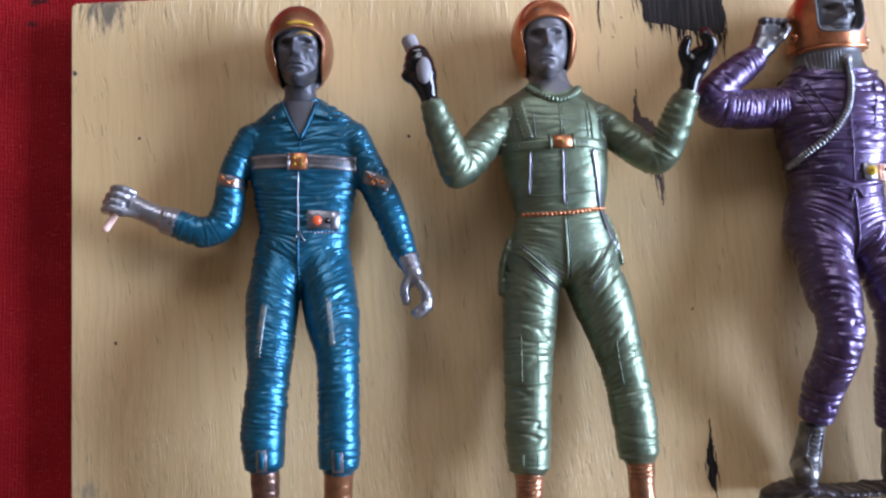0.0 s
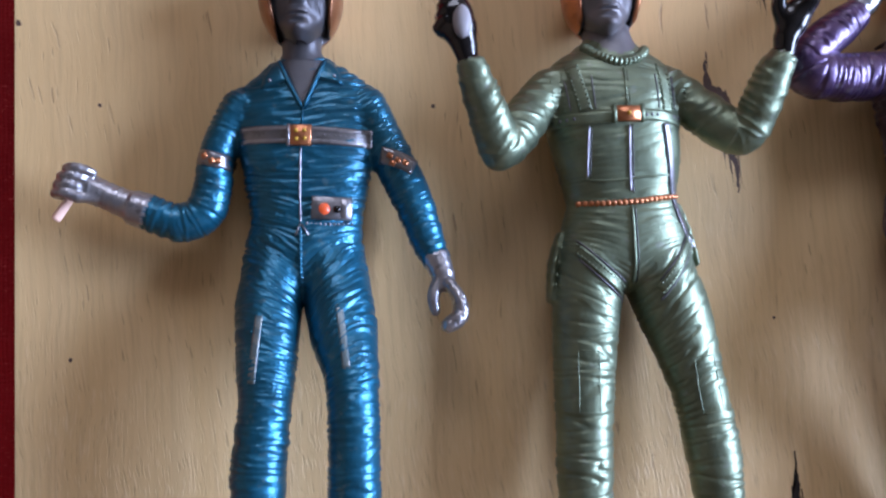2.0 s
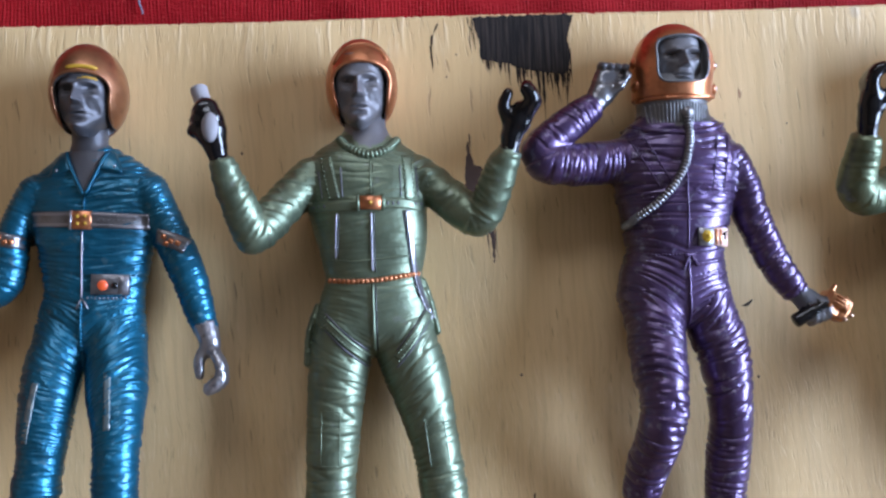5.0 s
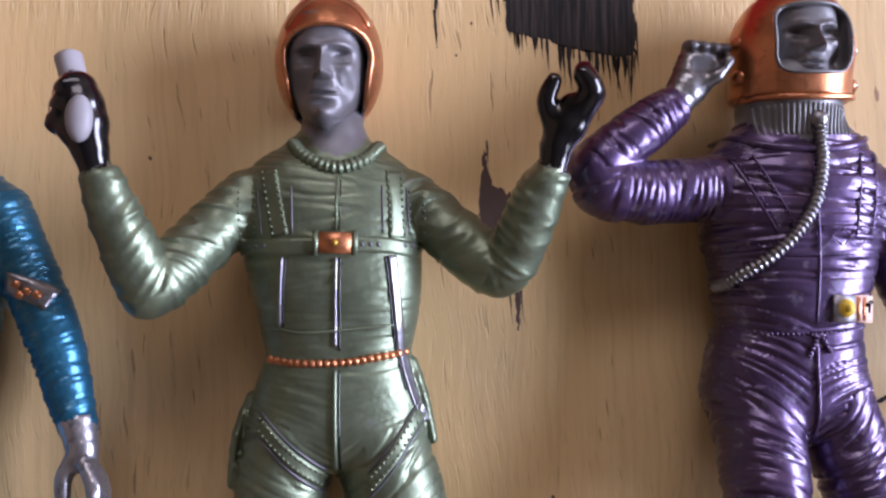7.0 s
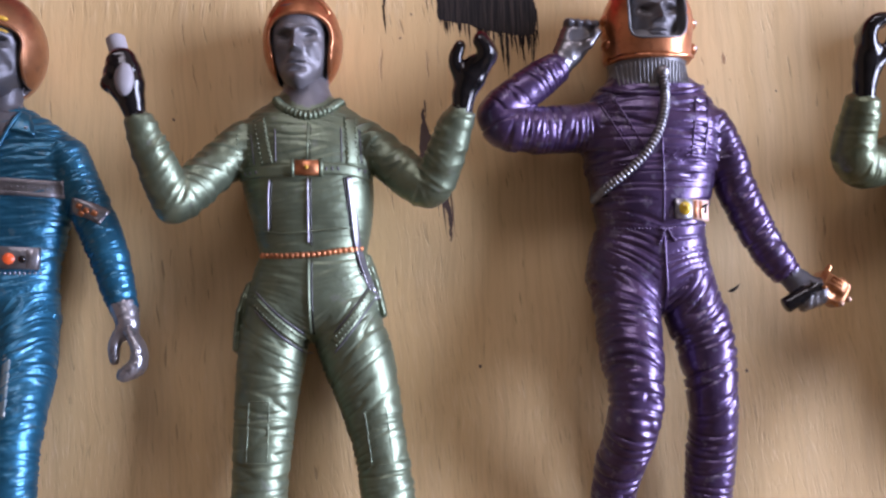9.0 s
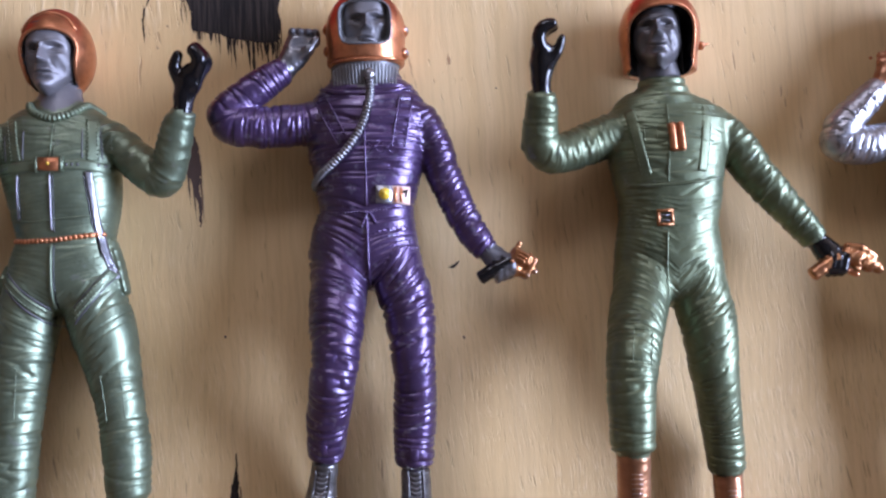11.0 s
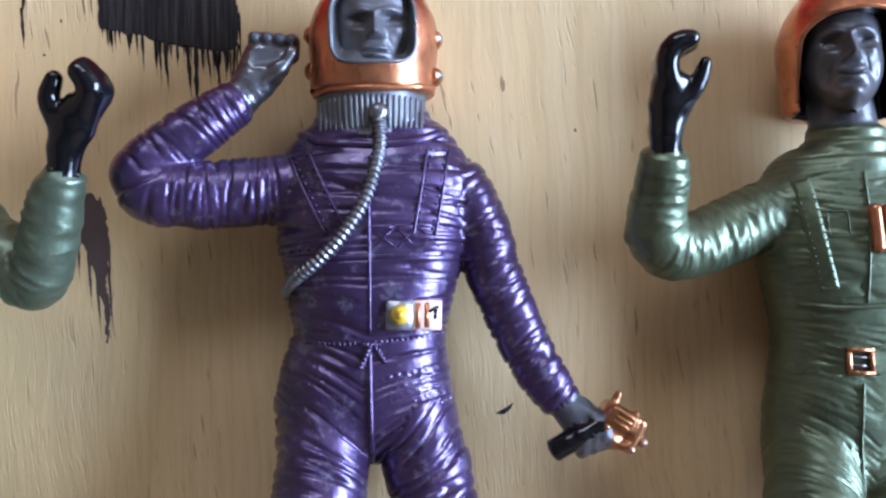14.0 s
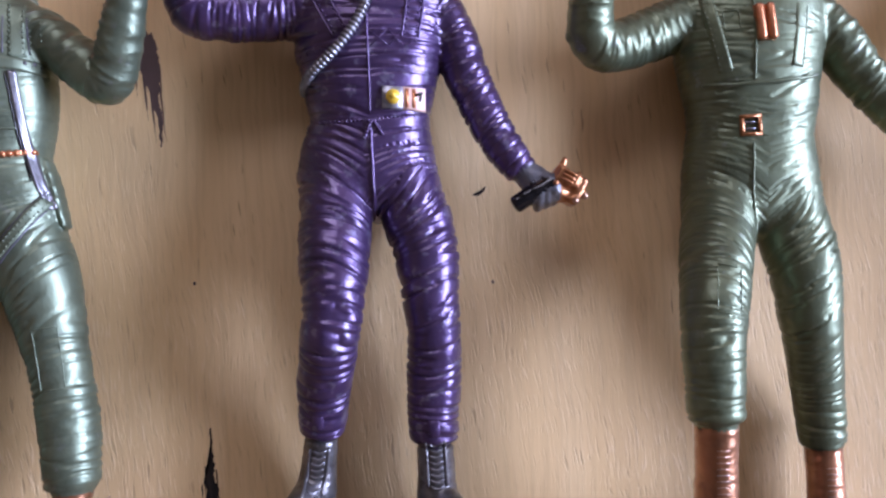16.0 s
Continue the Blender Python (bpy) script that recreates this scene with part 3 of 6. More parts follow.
                v.append((x + a * ca - c * sa, y + a * sa + c * ca, z + lift + dz + zx * a))
        f = [(4 * i + j, 4 * i + (j + 1) % 4, 4 * i + 4 + (j + 1) % 4, 4 * i + 4 + j) for i in range(2) for j in range(4)] + [(8, 9, 10, 11), (3, 2, 1, 0)]
        self.add(mat, v, f)

    def face(self, mat, x, y, z, s=1.0, wide=1.0, yaw=0.0, pitch=0.0, smile=0.0, relief=1.0):
        """A plain cast head looking along z: brow, sockets, nose, folds, mouth and chin modelled in relief. x, y: the bridge of the nose; z: the middle of the head."""
        self.ball(mat, (x, y + 0.5 * s, z - 1.5), (6.2 * wide * s, 8.6 * s, 6.4 * s), 0.5)
        u, v = np.meshgrid(np.arange(-6.9, 6.91, 0.15), np.arange(-9.8, 8.61, 0.15), indexing="ij")
        a = np.abs(u)
        bell = lambda q, w: np.exp(-(q / w) ** 2)
        half = 6.6 - 0.062 * np.maximum(-v - 0.8, 0) ** 2 - 0.03 * np.maximum(v - 4, 0) ** 2
        q = a / half
        h = 7.0 * np.sqrt(np.maximum(1 - np.minimum(q, 1) ** 2.3, 0)) - 6.0 * np.maximum(q - 1, 0)
        h -= 0.035 * np.maximum(v - 3.4, 0) ** 2 + 0.9 * np.maximum(-v - 8.0, 0) ** 1.5
        f = 0.75 * bell(v - 3.0 + 0.07 * (a - 2.6) ** 2, 0.7) * bell(a - 2.3, 2.4)                   # brow
        f -= 2.0 * bell(a - 2.6, 1.5) * bell(v - 1.5, 1.0)                                            # sockets
        f += 1.05 * bell(a - 2.75, 1.05) * bell(v - 1.35, 0.5) - 0.4 * bell(a - 2.75, 1.2) * bell(v - 2.15, 0.22)      # eyes and lids
        f -= 0.3 * bell(a - 3.0, 1.3) * bell(v - 0.45, 0.28)
        n = np.clip((2.9 - v) / 4.6, 0, 1)
        f += (0.5 + 2.5 * n) * bell(u, 0.62 + 0.38 * n) * np.clip((v + 2.4) / 0.9, 0, 1) * np.clip((3.6 - v) / 1.2, 0, 1)      # nose
        f += 0.6 * bell(a - 1.1, 0.5) * bell(v + 1.7, 0.5)
        f += 0.55 * bell(a - 4.0, 1.3) * bell(v + 0.4, 1.1) - 0.9 * bell(a - 3.8, 1.3) * bell(v + 4.0, 1.8)           # cheeks
        f -= (0.28 + 0.25 * smile) * bell(a - 1.9 + 0.36 * (v + 1.6) - 0.5 * smile, 0.5) * bell(v + 3.2, 1.3)        # folds
        m = v + 4.4 - smile * 0.14 * u * u
        w = 1.75 + 0.6 * smile
        f += 0.5 * bell(u, w * 0.85) * bell(m - 0.55, 0.38) - 0.95 * bell(u, w) * bell(m, 0.24) + 0.6 * bell(u, w * 0.7) * bell(m + 0.65, 0.42)   # lips
        f -= 0.55 * bell(u, 1.8) * bell(v + 6.0, 0.5)
        f += 1.0 * bell(u, 1.7) * bell(v + 7.4, 0.95)                                                 # chin
        h = h + relief * f * np.clip(1.6 - 1.6 * q ** 3, 0, 1)
        p = np.stack([u * wide * s, v * s, (h + 1.0) * s], -1)
        cy, sy, cp, sp = math.cos(radians(yaw)), math.sin(radians(yaw)), math.cos(radians(pitch)), math.sin(radians(pitch))
        p = p @ np.array([[1, 0, 0], [0, cp, sp], [0, -sp, cp]]).T @ np.array([[cy, 0, sy], [0, 1, 0], [-sy, 0, cy]]).T
        r, c = u.shape
        faces = [(i * c + j, (i + 1) * c + j, (i + 1) * c + j + 1, i * c + j + 1) for i in range(r - 1) for j in range(c - 1) if q[i:i + 2, j:j + 2].max() < 1.06]
        self.add(mat, p.reshape(-1, 3) + np.array([x, y, z]), faces)

    def open_front(self, lining, at, w, h, low_w, floor, k=0.5):
        """Cut a helmet's face opening: round above, its sides running down to low_w, w / h: half sizes; floor: the height of the lining within."""
        at = np.array(at, float)
        s, x, y, z = self.block((at[0] - w - 3, at[1] - 24, floor - 1), (at[0] + w + 3, at[1] + h + 3, 40))
        above = (((np.abs(x - at[0]) / w) ** 2.6 + (np.maximum(y - at[1], 0) / h) ** 2.6) ** (1 / 2.6) - 1) * min(w, h)
        below = np.abs(x - at[0]) - (w + (low_w - w) * np.clip((at[1] - y) / 14.0, 0, 1))
        d = np.maximum(np.where(y > at[1], above, below), floor - z).astype(np.float32)
        self.limbs.append((self.slot(lining), None, None, 2))
        self.id[s] = np.where(-d > self.f[s] - 0.3, len(self.limbs) - 1, self.id[s])
        self.f[s] = -smooth_min(-self.f[s], d, k)

    # the finished mesh
    def surface(self):
        f, h = self.f, self.h
        inside = f < 0
        n = np.array(self.shape) - 1
        corners = [(a, b, c) for a in (0, 1) for b in (0, 1) for c in (0, 1)]
        cut = lambda arr, o: arr[o[0]:o[0] + n[0], o[1]:o[1] + n[1], o[2]:o[2] + n[2]]
        total = sum(cut(inside, o).astype(np.int8) for o in corners)
        cell = np.argwhere((total > 0) & (total < 8))
        acc, count = np.zeros((len(cell), 3)), np.zeros(len(cell))
        val = {o: f[cell[:, 0] + o[0], cell[:, 1] + o[1], cell[:, 2] + o[2]].astype(float) for o in corners}
        for o in corners:
            for ax in range(3):
                if o[ax] == 0:
                    e = tuple(1 if i == ax else o[i] for i in range(3))
                    a, b = val[o], val[e]
                    hit = (a < 0) != (b < 0)
                    t = np.where(hit, a / np.where(hit, a - b, 1), 0)
                    at = np.tile(np.array(o, float), (len(cell), 1))
                    at[:, ax] += t
                    acc += at * hit[:, None]
                    count += hit
        verts = self.lo + h * (cell + acc / count[:, None])
        index = np.full(tuple(n), -1, np.int64)
        index[tuple(cell.T)] = np.arange(len(cell))
        quads = []
        for ax in range(3):
            u, v = [(1, 2), (2, 0), (0, 1)][ax]
            lo = [slice(0, n[i]) if i == ax else slice(1, n[i]) for i in range(3)]
            hi = [slice(1, n[i] + 1) if i == ax else slice(1, n[i]) for i in range(3)]
            a, b = inside[tuple(lo)], inside[tuple(hi)]
            e = np.argwhere(a != b)
            flip = b[tuple(e.T)]
            base = e.copy()
            base[:, u] += 1
            base[:, v] += 1
            du, dv = np.eye(3, dtype=int)[u], np.eye(3, dtype=int)[v]
            ids = [index[tuple(q.T)] for q in (base - du - dv, base - dv, base, base - du)]
            q = np.stack(ids, 1)
            q[flip] = q[flip][:, ::-1]
            quads.append(q[(q >= 0).all(1)])
        quads = np.vstack(quads)
        near = np.clip(np.rint((verts - self.lo) / h).astype(int), 0, np.array(self.shape) - 1)
        owner = self.id[tuple(near.T)].astype(int)
        # relax, then work the cloth folds into the limbs
        edges = np.vstack([quads[:, [i, (i + 1) % 4]] for i in range(4)])
        deg = np.bincount(edges.ravel(), minlength=len(verts)).astype(float)
        for _ in range(2):
            add = np.stack([np.bincount(edges[:, 0], verts[edges[:, 1], i], len(verts)) + np.bincount(edges[:, 1], verts[edges[:, 0], i], len(verts)) for i in range(3)], 1)
            verts = 0.45 * verts + 0.55 * add / np.maximum(deg, 1)[:, None]
        nor = np.zeros_like(verts)
        fn = np.cross(verts[quads[:, 2]] - verts[quads[:, 0]], verts[quads[:, 3]] - verts[quads[:, 1]])
        for i in range(4):
            for ax in range(3):
                nor[:, ax] += np.bincount(quads[:, i], fn[:, ax], len(verts))
        nor /= np.maximum(np.linalg.norm(nor, axis=1), 1e-9)[:, None]
        push = np.zeros(len(verts))
        for number, (slot, c, fold, p) in enumerate(self.limbs):
            if fold is None or c is None:
                continue
            w = np.flatnonzero(owner == number)
            if not len(w):
                continue
            x, y, z = verts[w].T
            best, u, l = np.full(len(w), 1e9), np.zeros(len(w)), np.zeros(len(w))
            start = 0.0
            for i in range(len(c) - 1):
                ax = c[i + 1, :3] - c[i, :3]
                size = np.linalg.norm(ax)
                ax = ax / size
                rel = verts[w] - c[i, :3]
                along = rel @ ax
                held = np.clip(along, 0, size)
                d = np.linalg.norm(rel - held[:, None] * ax, axis=1)
                side = np.cross((0, 0, 1.0), ax)
                side = side / max(np.linalg.norm(side), 1e-6)
                if i == 0:
                    held = np.minimum(along, size)
                if i == len(c) - 2:
                    held = np.maximum(along, 0)
                ok = d < best
                best, u, l = np.where(ok, d, best), np.where(ok, start + held, u), np.where(ok, rel @ side, l)
                start += size
            push[w] = self.folds(u, l, start, number, **fold)
        verts = verts + nor * push[:, None]
        verts[:, 2] = np.maximum(verts[:, 2], 0.02)
        mat = np.array([s for s, *_ in self.limbs])[owner[quads[:, 0]]]
        return verts, quads, mat

    @staticmethod
    def folds(u, l, total, seed, amp=0.35, period=1.8, skew=0.0, skew_end=0.0, vee=0.0, wide=7.0, rough=0.35, fade=0.0, puff=0.0):
        """Creases across a limb: u runs along it, l across. skew leans them, at the start and at the end; vee spreads them from the middle at the end; puff: rolls with narrow creases between."""
        t = u / max(total, 1e-6)
        s = u + (skew * (1 - t) ** 2 + skew_end * t) * l + vee * t ** 3 * np.abs(l)
        w = s / period + 0.9 * ripple(u / (5 * period) + 7.1 * seed, l / wide + 3.3 * seed)
        crest = 1 - np.minimum(np.abs(ripple(w + 17.3 * seed, l / wide + 0.37 * w + 11.7 * seed)) * 2.6, 1)
        small = 1 - np.minimum(np.abs(ripple(1.7 * w + 5.9 * seed, l / (0.6 * wide) - 0.4 * w + 2.7 * seed)) * 2.8, 1)
        swell = ripple(w * 0.5 + 9.1 * seed, l / wide + 5.3 * seed)
        a = amp * np.clip(0.9 + 1.1 * ripple(u / 7 + 1.3 * seed, l / 6 + 0.7 * seed), 0.4, 1.6)
        if fade:
            a = a * np.clip(np.minimum(t, 1 - t) / fade, 0.15, 1)
        line = 1 - np.minimum(np.abs(ripple(w + 17.3 * seed, l / wide + 0.37 * w + 11.7 * seed)) * 5.5, 1)
        groove = 0.3 - 1.35 * line ** 1.2
        return a * ((1 - puff) * (crest ** 1.5 - 0.4) + puff * groove + rough * (1 - 1.4 * puff) * (small ** 1.5 - 0.4) + 0.5 * swell)

    def finish(self, name, label, category):
        verts, quads, mat = self.surface()
        n = len(verts)
        v = np.vstack([verts] + self.extra_v)
        centre = np.array([(verts[:, 0].min() + verts[:, 0].max()) / 2, (verts[:, 1].min() + verts[:, 1].max()) / 2, 0])
        v = (v - centre) * 0.001
        faces = quads.tolist() + [tuple(n + i for i in f) for f in self.extra_f]
        me = bpy.data.meshes.new(name)
        me.from_pydata(v.tolist(), [], faces)
        me.polygons.foreach_set("material_index", np.r_[mat, np.array(self.extra_m, int)].astype(np.int32))
        me.polygons.foreach_set("use_smooth", np.ones(len(faces), bool))
        for m in self.mats:
            me.materials.append(m)
        ob = new(name, me)
        ob.location = centre * 0.001
        return tagged(ob, label, category, "painted spacemen in a row")

# ---- the figures, lying on their backs ----
CELL = 0.33      # millimetres


def helmet(s, mat, at, r, opening, lining):
    """An open-faced helmet: a solid shell with its front cut out; opening: centre x, y and half sizes, and the half width at the cheeks."""
    s.ball(mat, at, r, 0.4)
    x, y, w, h, low = opening
    s.open_front(lining, (x, y), w, h, low, at[2] - 1.0)


def rim(s, mat, opening, width=0.6, r=0.55, lift=-0.1):
    """The rolled edge round a helmet's opening."""
    x, y, w, h, low = opening
    w, h, low = w + width, h + width, low + width
    side = [(x - w + (w - low) * 7.5 * (1 - t) / 14, y - 7.5 * (1 - t)) for t in (0, 0.35, 0.7)]
    top = [(x - w * math.copysign(abs(math.cos(a)) ** 0.77, math.cos(a)), y + h * math.sin(a) ** 0.77) for a in [math.pi * i / 10 for i in range(11)]]
    s.tube(mat, side + top + [(2 * x - a, b) for a, b in reversed(side)], r, lift=lift)


def boot(s, mat, top, ankle, heel, toe, k=0.9):
    """A laced boot from the cuff down, its toe turned where it points."""
    s.limb(mat, [top, ankle, heel], k, cap=(0.3, 1), fold=dict(amp=0.09, period=2.3, wide=9, rough=0.8))
    s.limb(mat, [heel, toe], k, fold=dict(amp=0.06, period=1.35))


def base_plate(s, mat, points, k=1.0):
    """The lumpy little stand under the feet, seen on edge."""
    s.limb(mat, points, k, p=2.2, step=1.5, fold=dict(amp=0.55, period=4.9, wide=3.2, rough=0.9))


def patch(s, mat, x, y, w, h, turn):
    """The raised seam round a sewn-on pocket."""
    ca, sa = math.cos(radians(turn)), math.sin(radians(turn))
    at = [(x + a * w / 2 * ca - b * h / 2 * sa, y + a * w / 2 * sa + b * h / 2 * ca) for a, b in ((-1, -1), (1, -1), (1, 1), (-1, 1), (-1, -1))]
    for p, q in zip(at, at[1:]):
        s.tube(mat, [p, ((p[0] + q[0]) / 2, (p[1] + q[1]) / 2), q], 0.13, lift=-0.08)


def blue_spaceman():
    s = Sculpt((6, -163, -1), (106, -4, 33), CELL)
    fold = dict(amp=0.32, period=1.30, wide=9.0)
    face_hole = (67.0, -23.0, 6.5, 4.0, 4.6)
    helmet(s, BRONZE, (66.7, -21.6, 11.2), (9.5, 12.4, 10.6), face_hole, DARKFACE)
    s.face(GRAPHITE, 66.9, -23.8, 12.4, 1.0, wide=1.0, yaw=-3, pitch=-2, relief=1.15)
    s.limb(GRAPHITE, [(66.6, -30, 10.8, 4.2), (66.3, -36, 10.4, 4.3), (66.2, -43, 9.3, 4.6)], 0.6)
    s.limb(BLUE, [(66.2, -41.0, 8.4, 9.5, 6.3), (66.4, -45.5, 8.0, 15.6, 7.4), (66.7, -53, 7.9, 15.3, 7.9), (66.4, -63, 7.6, 13.5, 7.5), (66, -71.8, 7.7, 12.0, 7.0),
                  (65.4, -77.5, 8.1, 12.6, 7.4), (65.3, -82.5, 8.4, 13.4, 7.3)], 1.6, p=2.3, fold=dict(amp=0.48, period=1.6, wide=11.0, vee=0.9))
    s.limb(BLUE, [(52.5, -46.0, 8.4, 4.6, 5.4), (48.6, -52.2, 8.6, 3.9, 4.8), (46.6, -58.0, 9, 3.9, 4.6), (45.6, -65.2, 9.2, 4.2), (43.2, -69.8, 9.4, 4.3), (38.6, -71.2, 9.6, 4.1), (33.6, -69.4, 10, 3.8), (31.0, -68.2, 10, 3.6)], 1.0, fold=fold)
    s.limb(SILVER, [(31.8, -68.5, 10, 4.0), (28.8, -67.4, 10, 3.8)], 0.3, cap=(0.35, 0.35), fold=dict(amp=0.1, period=1.2))
    s.limb(SILVER, [(28.2, -67.0, 10, 3.2), (23.6, -64.8, 10.5, 2.9), (19.8, -63.0, 11, 3.2), (17.4, -61.9, 11, 3.6, 3.4)], 0.7, fold=dict(amp=0.14, period=1.80))
    for i, (a, b) in enumerate(((18.4, -58.9), (17.2, -60.6), (16.4, -62.4), (16.0, -64.2))):
        s.limb(SILVER, [(a + 3.0, b - 1.2, 13.2, 0.95), (a + 0.6, b - 0.3, 14.6, 1.0), (a - 1.6, b, 14.0, 1.0), (a - 2.8, b + 0.1, 11.5, 1.0), (a - 1.4, b, 9.5, 1.0)], 0.15, step=1.2)
    s.limb(SILVER, [(21.2, -65.4, 12.6, 1.2), (18.2, -65.4, 13.8, 1.15), (16.2, -64.6, 14.3, 1.0)], 0.5)
    s.limb(SALMON, [(16.4, -64.4, 11, 1.0), (13.0, -69.4, 11, 1.05)], 0.2, cap=(0.5, 0.5))
    s.limb(BLUE, [(80.4, -46.6, 8.4, 4.6, 5.4), (83.4, -54.0, 8.4, 4.6, 5.0), (86.2, -60.2, 8.8, 4.6), (89.3, -67.5, 9.4, 4.4), (91.2, -73.4, 9.8, 4.0), (92.9, -79.1, 10.6, 3.5), (94.0, -81.8, 11.2, 3.1)], 1.0, fold=fold)
    s.limb(SILVER, [(93.9, -81.5, 11.4, 3.0), (95.2, -85.4, 12.6, 2.5), (95.4, -87.4, 13.2, 2.4, 2.0)], 0.4, cap=(0.3, 1), fold=dict(amp=0.06, period=1.44))
    s.limb(SILVER, [(94.4, -86.6, 13.4, 1.5), (92.8, -90.0, 14.2, 1.3), (93.0, -93.4, 14.8, 1.1)], 0.5, step=1.2)
    for dz, dx in ((0, 0), (1.5, 0.2), (-1.5, -0.2), (2.8, 0.0)):
        s.limb(SILVER, [(96.2, -87.4, 13.4 + dz * 0.6, 1.1), (98.3 + dx, -91.0, 13.8 + dz, 1.15), (98.2 + dx, -94.8, 14.2 + dz, 1.5), (95.6, -96.6, 14.8 + dz * 0.8, 1.5)], 0.35, step=1.2, fold=dict(amp=0.3, period=1.1, wide=2.0))
    leg = dict(amp=0.36, period=1.35, wide=8.0, skew=-0.7)
    s.limb(BLUE, [(58.6, -83.5, 9.6, 6.6, 7.2), (57.7, -90.0, 13.2, 6.8), (57.7, -96.0, 16.8, 6.5), (57.5, -102.9, 19.4, 6.0), (57.4, -109.7, 21.2, 5.3), (56.6, -116.7, 22.2, 5.3), (55.6, -124.7, 22.4, 5.5), (55.7, -132.9, 22.0, 4.9)], 1.3, cap=(1, 0.3), fold=leg)
    s.limb(BLUE, [(71.6, -83.9, 9.6, 6.8, 7.2), (72.6, -91.0, 13.0, 7.2), (73.5, -97.9, 16.6, 6.8), (74.7, -104.8, 20.6, 5.6), (75.0, -111.7, 23.0, 5.2), (74.9, -119.3, 24.0, 5.1), (74.6, -127.2, 23.8, 5.2), (74.3, -133.8, 23.2, 5.1)], 1.3, cap=(1, 0.3), fold=dict(leg, skew=0.9))
    boot(s, GRIMY, (55.7, -134.5, 21.6, 3.6), (55.5, -141.6, 20.4, 3.4), (54.8, -149.2, 19.4, 3.9), (52.0, -152.2, 24.5, 3.1))
    boot(s, BRONZE, (74.1, -135.4, 22.6, 3.8), (73.5, -141.6, 21.0, 3.5), (73.1, -146.1, 20.2, 3.6), (73.1, -147.6, 20.4, 3.5))
    s.limb(GRIMY, [(73.1, -145.6, 20.2, 3.7), (72.7, -150.1, 19.4, 4.0), (72.9, -152.8, 24.5, 3.3)], 0.9)
    base_plate(s, BASE, [(40.8, -156.6, 16.4, 1.5, 8.0), (46.2, -156.4, 16.4, 2.4, 13.2), (54.2, -156.2, 16.4, 2.8, 14.6), (63, -157.0, 16.4, 1.4, 15.0), (72, -156.6, 16.4, 2.7, 14.0), (79.4, -157.6, 16.4, 1.5, 8.0)])
    s.heights()
    rim(s, BRONZE, face_hole, 0.45, 0.45)
    # collar, chest strap, zip, belt panel, stripes and arm bands
    s.sheet(GRAPHITE, [(61.6, -36.6), (63.6, -41.6), (66.4, -47.6)], [(71.4, -36.6), (69.4, -42.0), (66.7, -47.6)], 0.35)
    s.sheet(BLUE, [(61.2, -36.2), (62.2, -38.8), (63.6, -42.0)], [(60.2, -37.0), (58.4, -40.4), (57.4, -43.6)], 0.8)
    s.sheet(BLUE, [(72.2, -36.2), (71.0, -38.8), (69.6, -41.8)], [(73.2, -37.0), (74.6, -40.0), (75.4, -43.0)], 0.8)
    for pts in ([(61.4, -36.6), (63.4, -41.6), (66.3, -48.0)], [(71.8, -36.8), (69.6, -42.0), (66.8, -48.0)]):
        s.tube(BLUE, pts, 0.5, lift=0.45)
    for x, y in ((59.6, -41.6), (73.6, -41.0)):
        s.bead(SILVER, x, y, 0.4, z=float(s.top(x, y)) + 0.8)
    s.band(PEWTER, [(52.6, -53.2), (60, -53.7), (66, -54.0), (74, -54.6), (81.2, -55.0)], 3.9, 0.25)
    s.band(SILVER, [(52.6, -52.0), (60, -52.5), (66, -52.8), (74, -53.4), (81.2, -53.7)], 0.7, 0.5)
    s.band(SILVER, [(52.6, -54.6), (60, -55.1), (66, -55.4), (74, -56.0), (81.2, -56.4)], 0.7, 0.5)
    for i in range(10):
        s.bead(SILVER, 69.8 + i * 1.15, -54.3 - i * 0.065, 0.27, flat=1.5)
    s.plate(COPPER, 65.8, -54.2, 4.9, 4.5, 0.9, -3)
    s.plate(SILVER, 63.3, -54.1, 0.7, 4.7, 1.1, -3)
    for a in (-0.9, 0.9):
        for b in (-0.9, 0.9):
            s.plate(OCHRE, 65.9 + a, -54.2 + b, 0.8, 0.8, 0.35, 0, lift=0.9)
    s.tube(BLUE, [(66.6, -48.0), (66.2, -52.0)], 0.42, lift=0.12)
    s.tube(SILVER, [(65.8, -56.8), (65.3, -65.0), (65.1, -73.2)], 0.2, lift=0.1)
    s.tube(BLUE, [(65.1, -74.0), (64.9, -80.0), (64.9, -87.0)], 0.34, lift=0.12, ribs=0.1, period=1.0)
    s.plate(PEWTER, 71.9, -70.2, 8.6, 5.0, 0.7, -3)
    s.plate(SILVER, 75.0, -70.4, 2.2, 4.2, 0.5, -3, lift=0.5)
    s.bead(RED, 69.9, -70.3, 1.75, flat=0.7)
    s.bead(BLACK, 73.0, -70.5, 0.9, z=float(s.top(73.0, -70.5)) + 0.9, flat=0.7)
    s.beads(SILVER, [(66.5, -73.3), (72, -73.6), (76, -73.5)], 0.95, 0.34)
    for pts in ([(65.1, -73.4), (64.0, -75.8)], [(65.3, -73.4), (66.8, -75.9)]):
        s.tube(SILVER, pts, 0.42, lift=0.15)
    s.band(PALESTRIPE, [(56.8, -92.8), (56.0, -99), (55.2, -106.2)], 1.6, 0.04)
    s.band(PALESTRIPE, [(72.8, -91.2), (73.4, -97), (74.0, -104.2)], 1.6, 0.04)
    s.plate(PEWTER, 55.8, -131.2, 2.6, 5.4, 0.4, 0), s.plate(PEWTER, 74.4, -132.2, 2.8, 5.6, 0.4, 0)
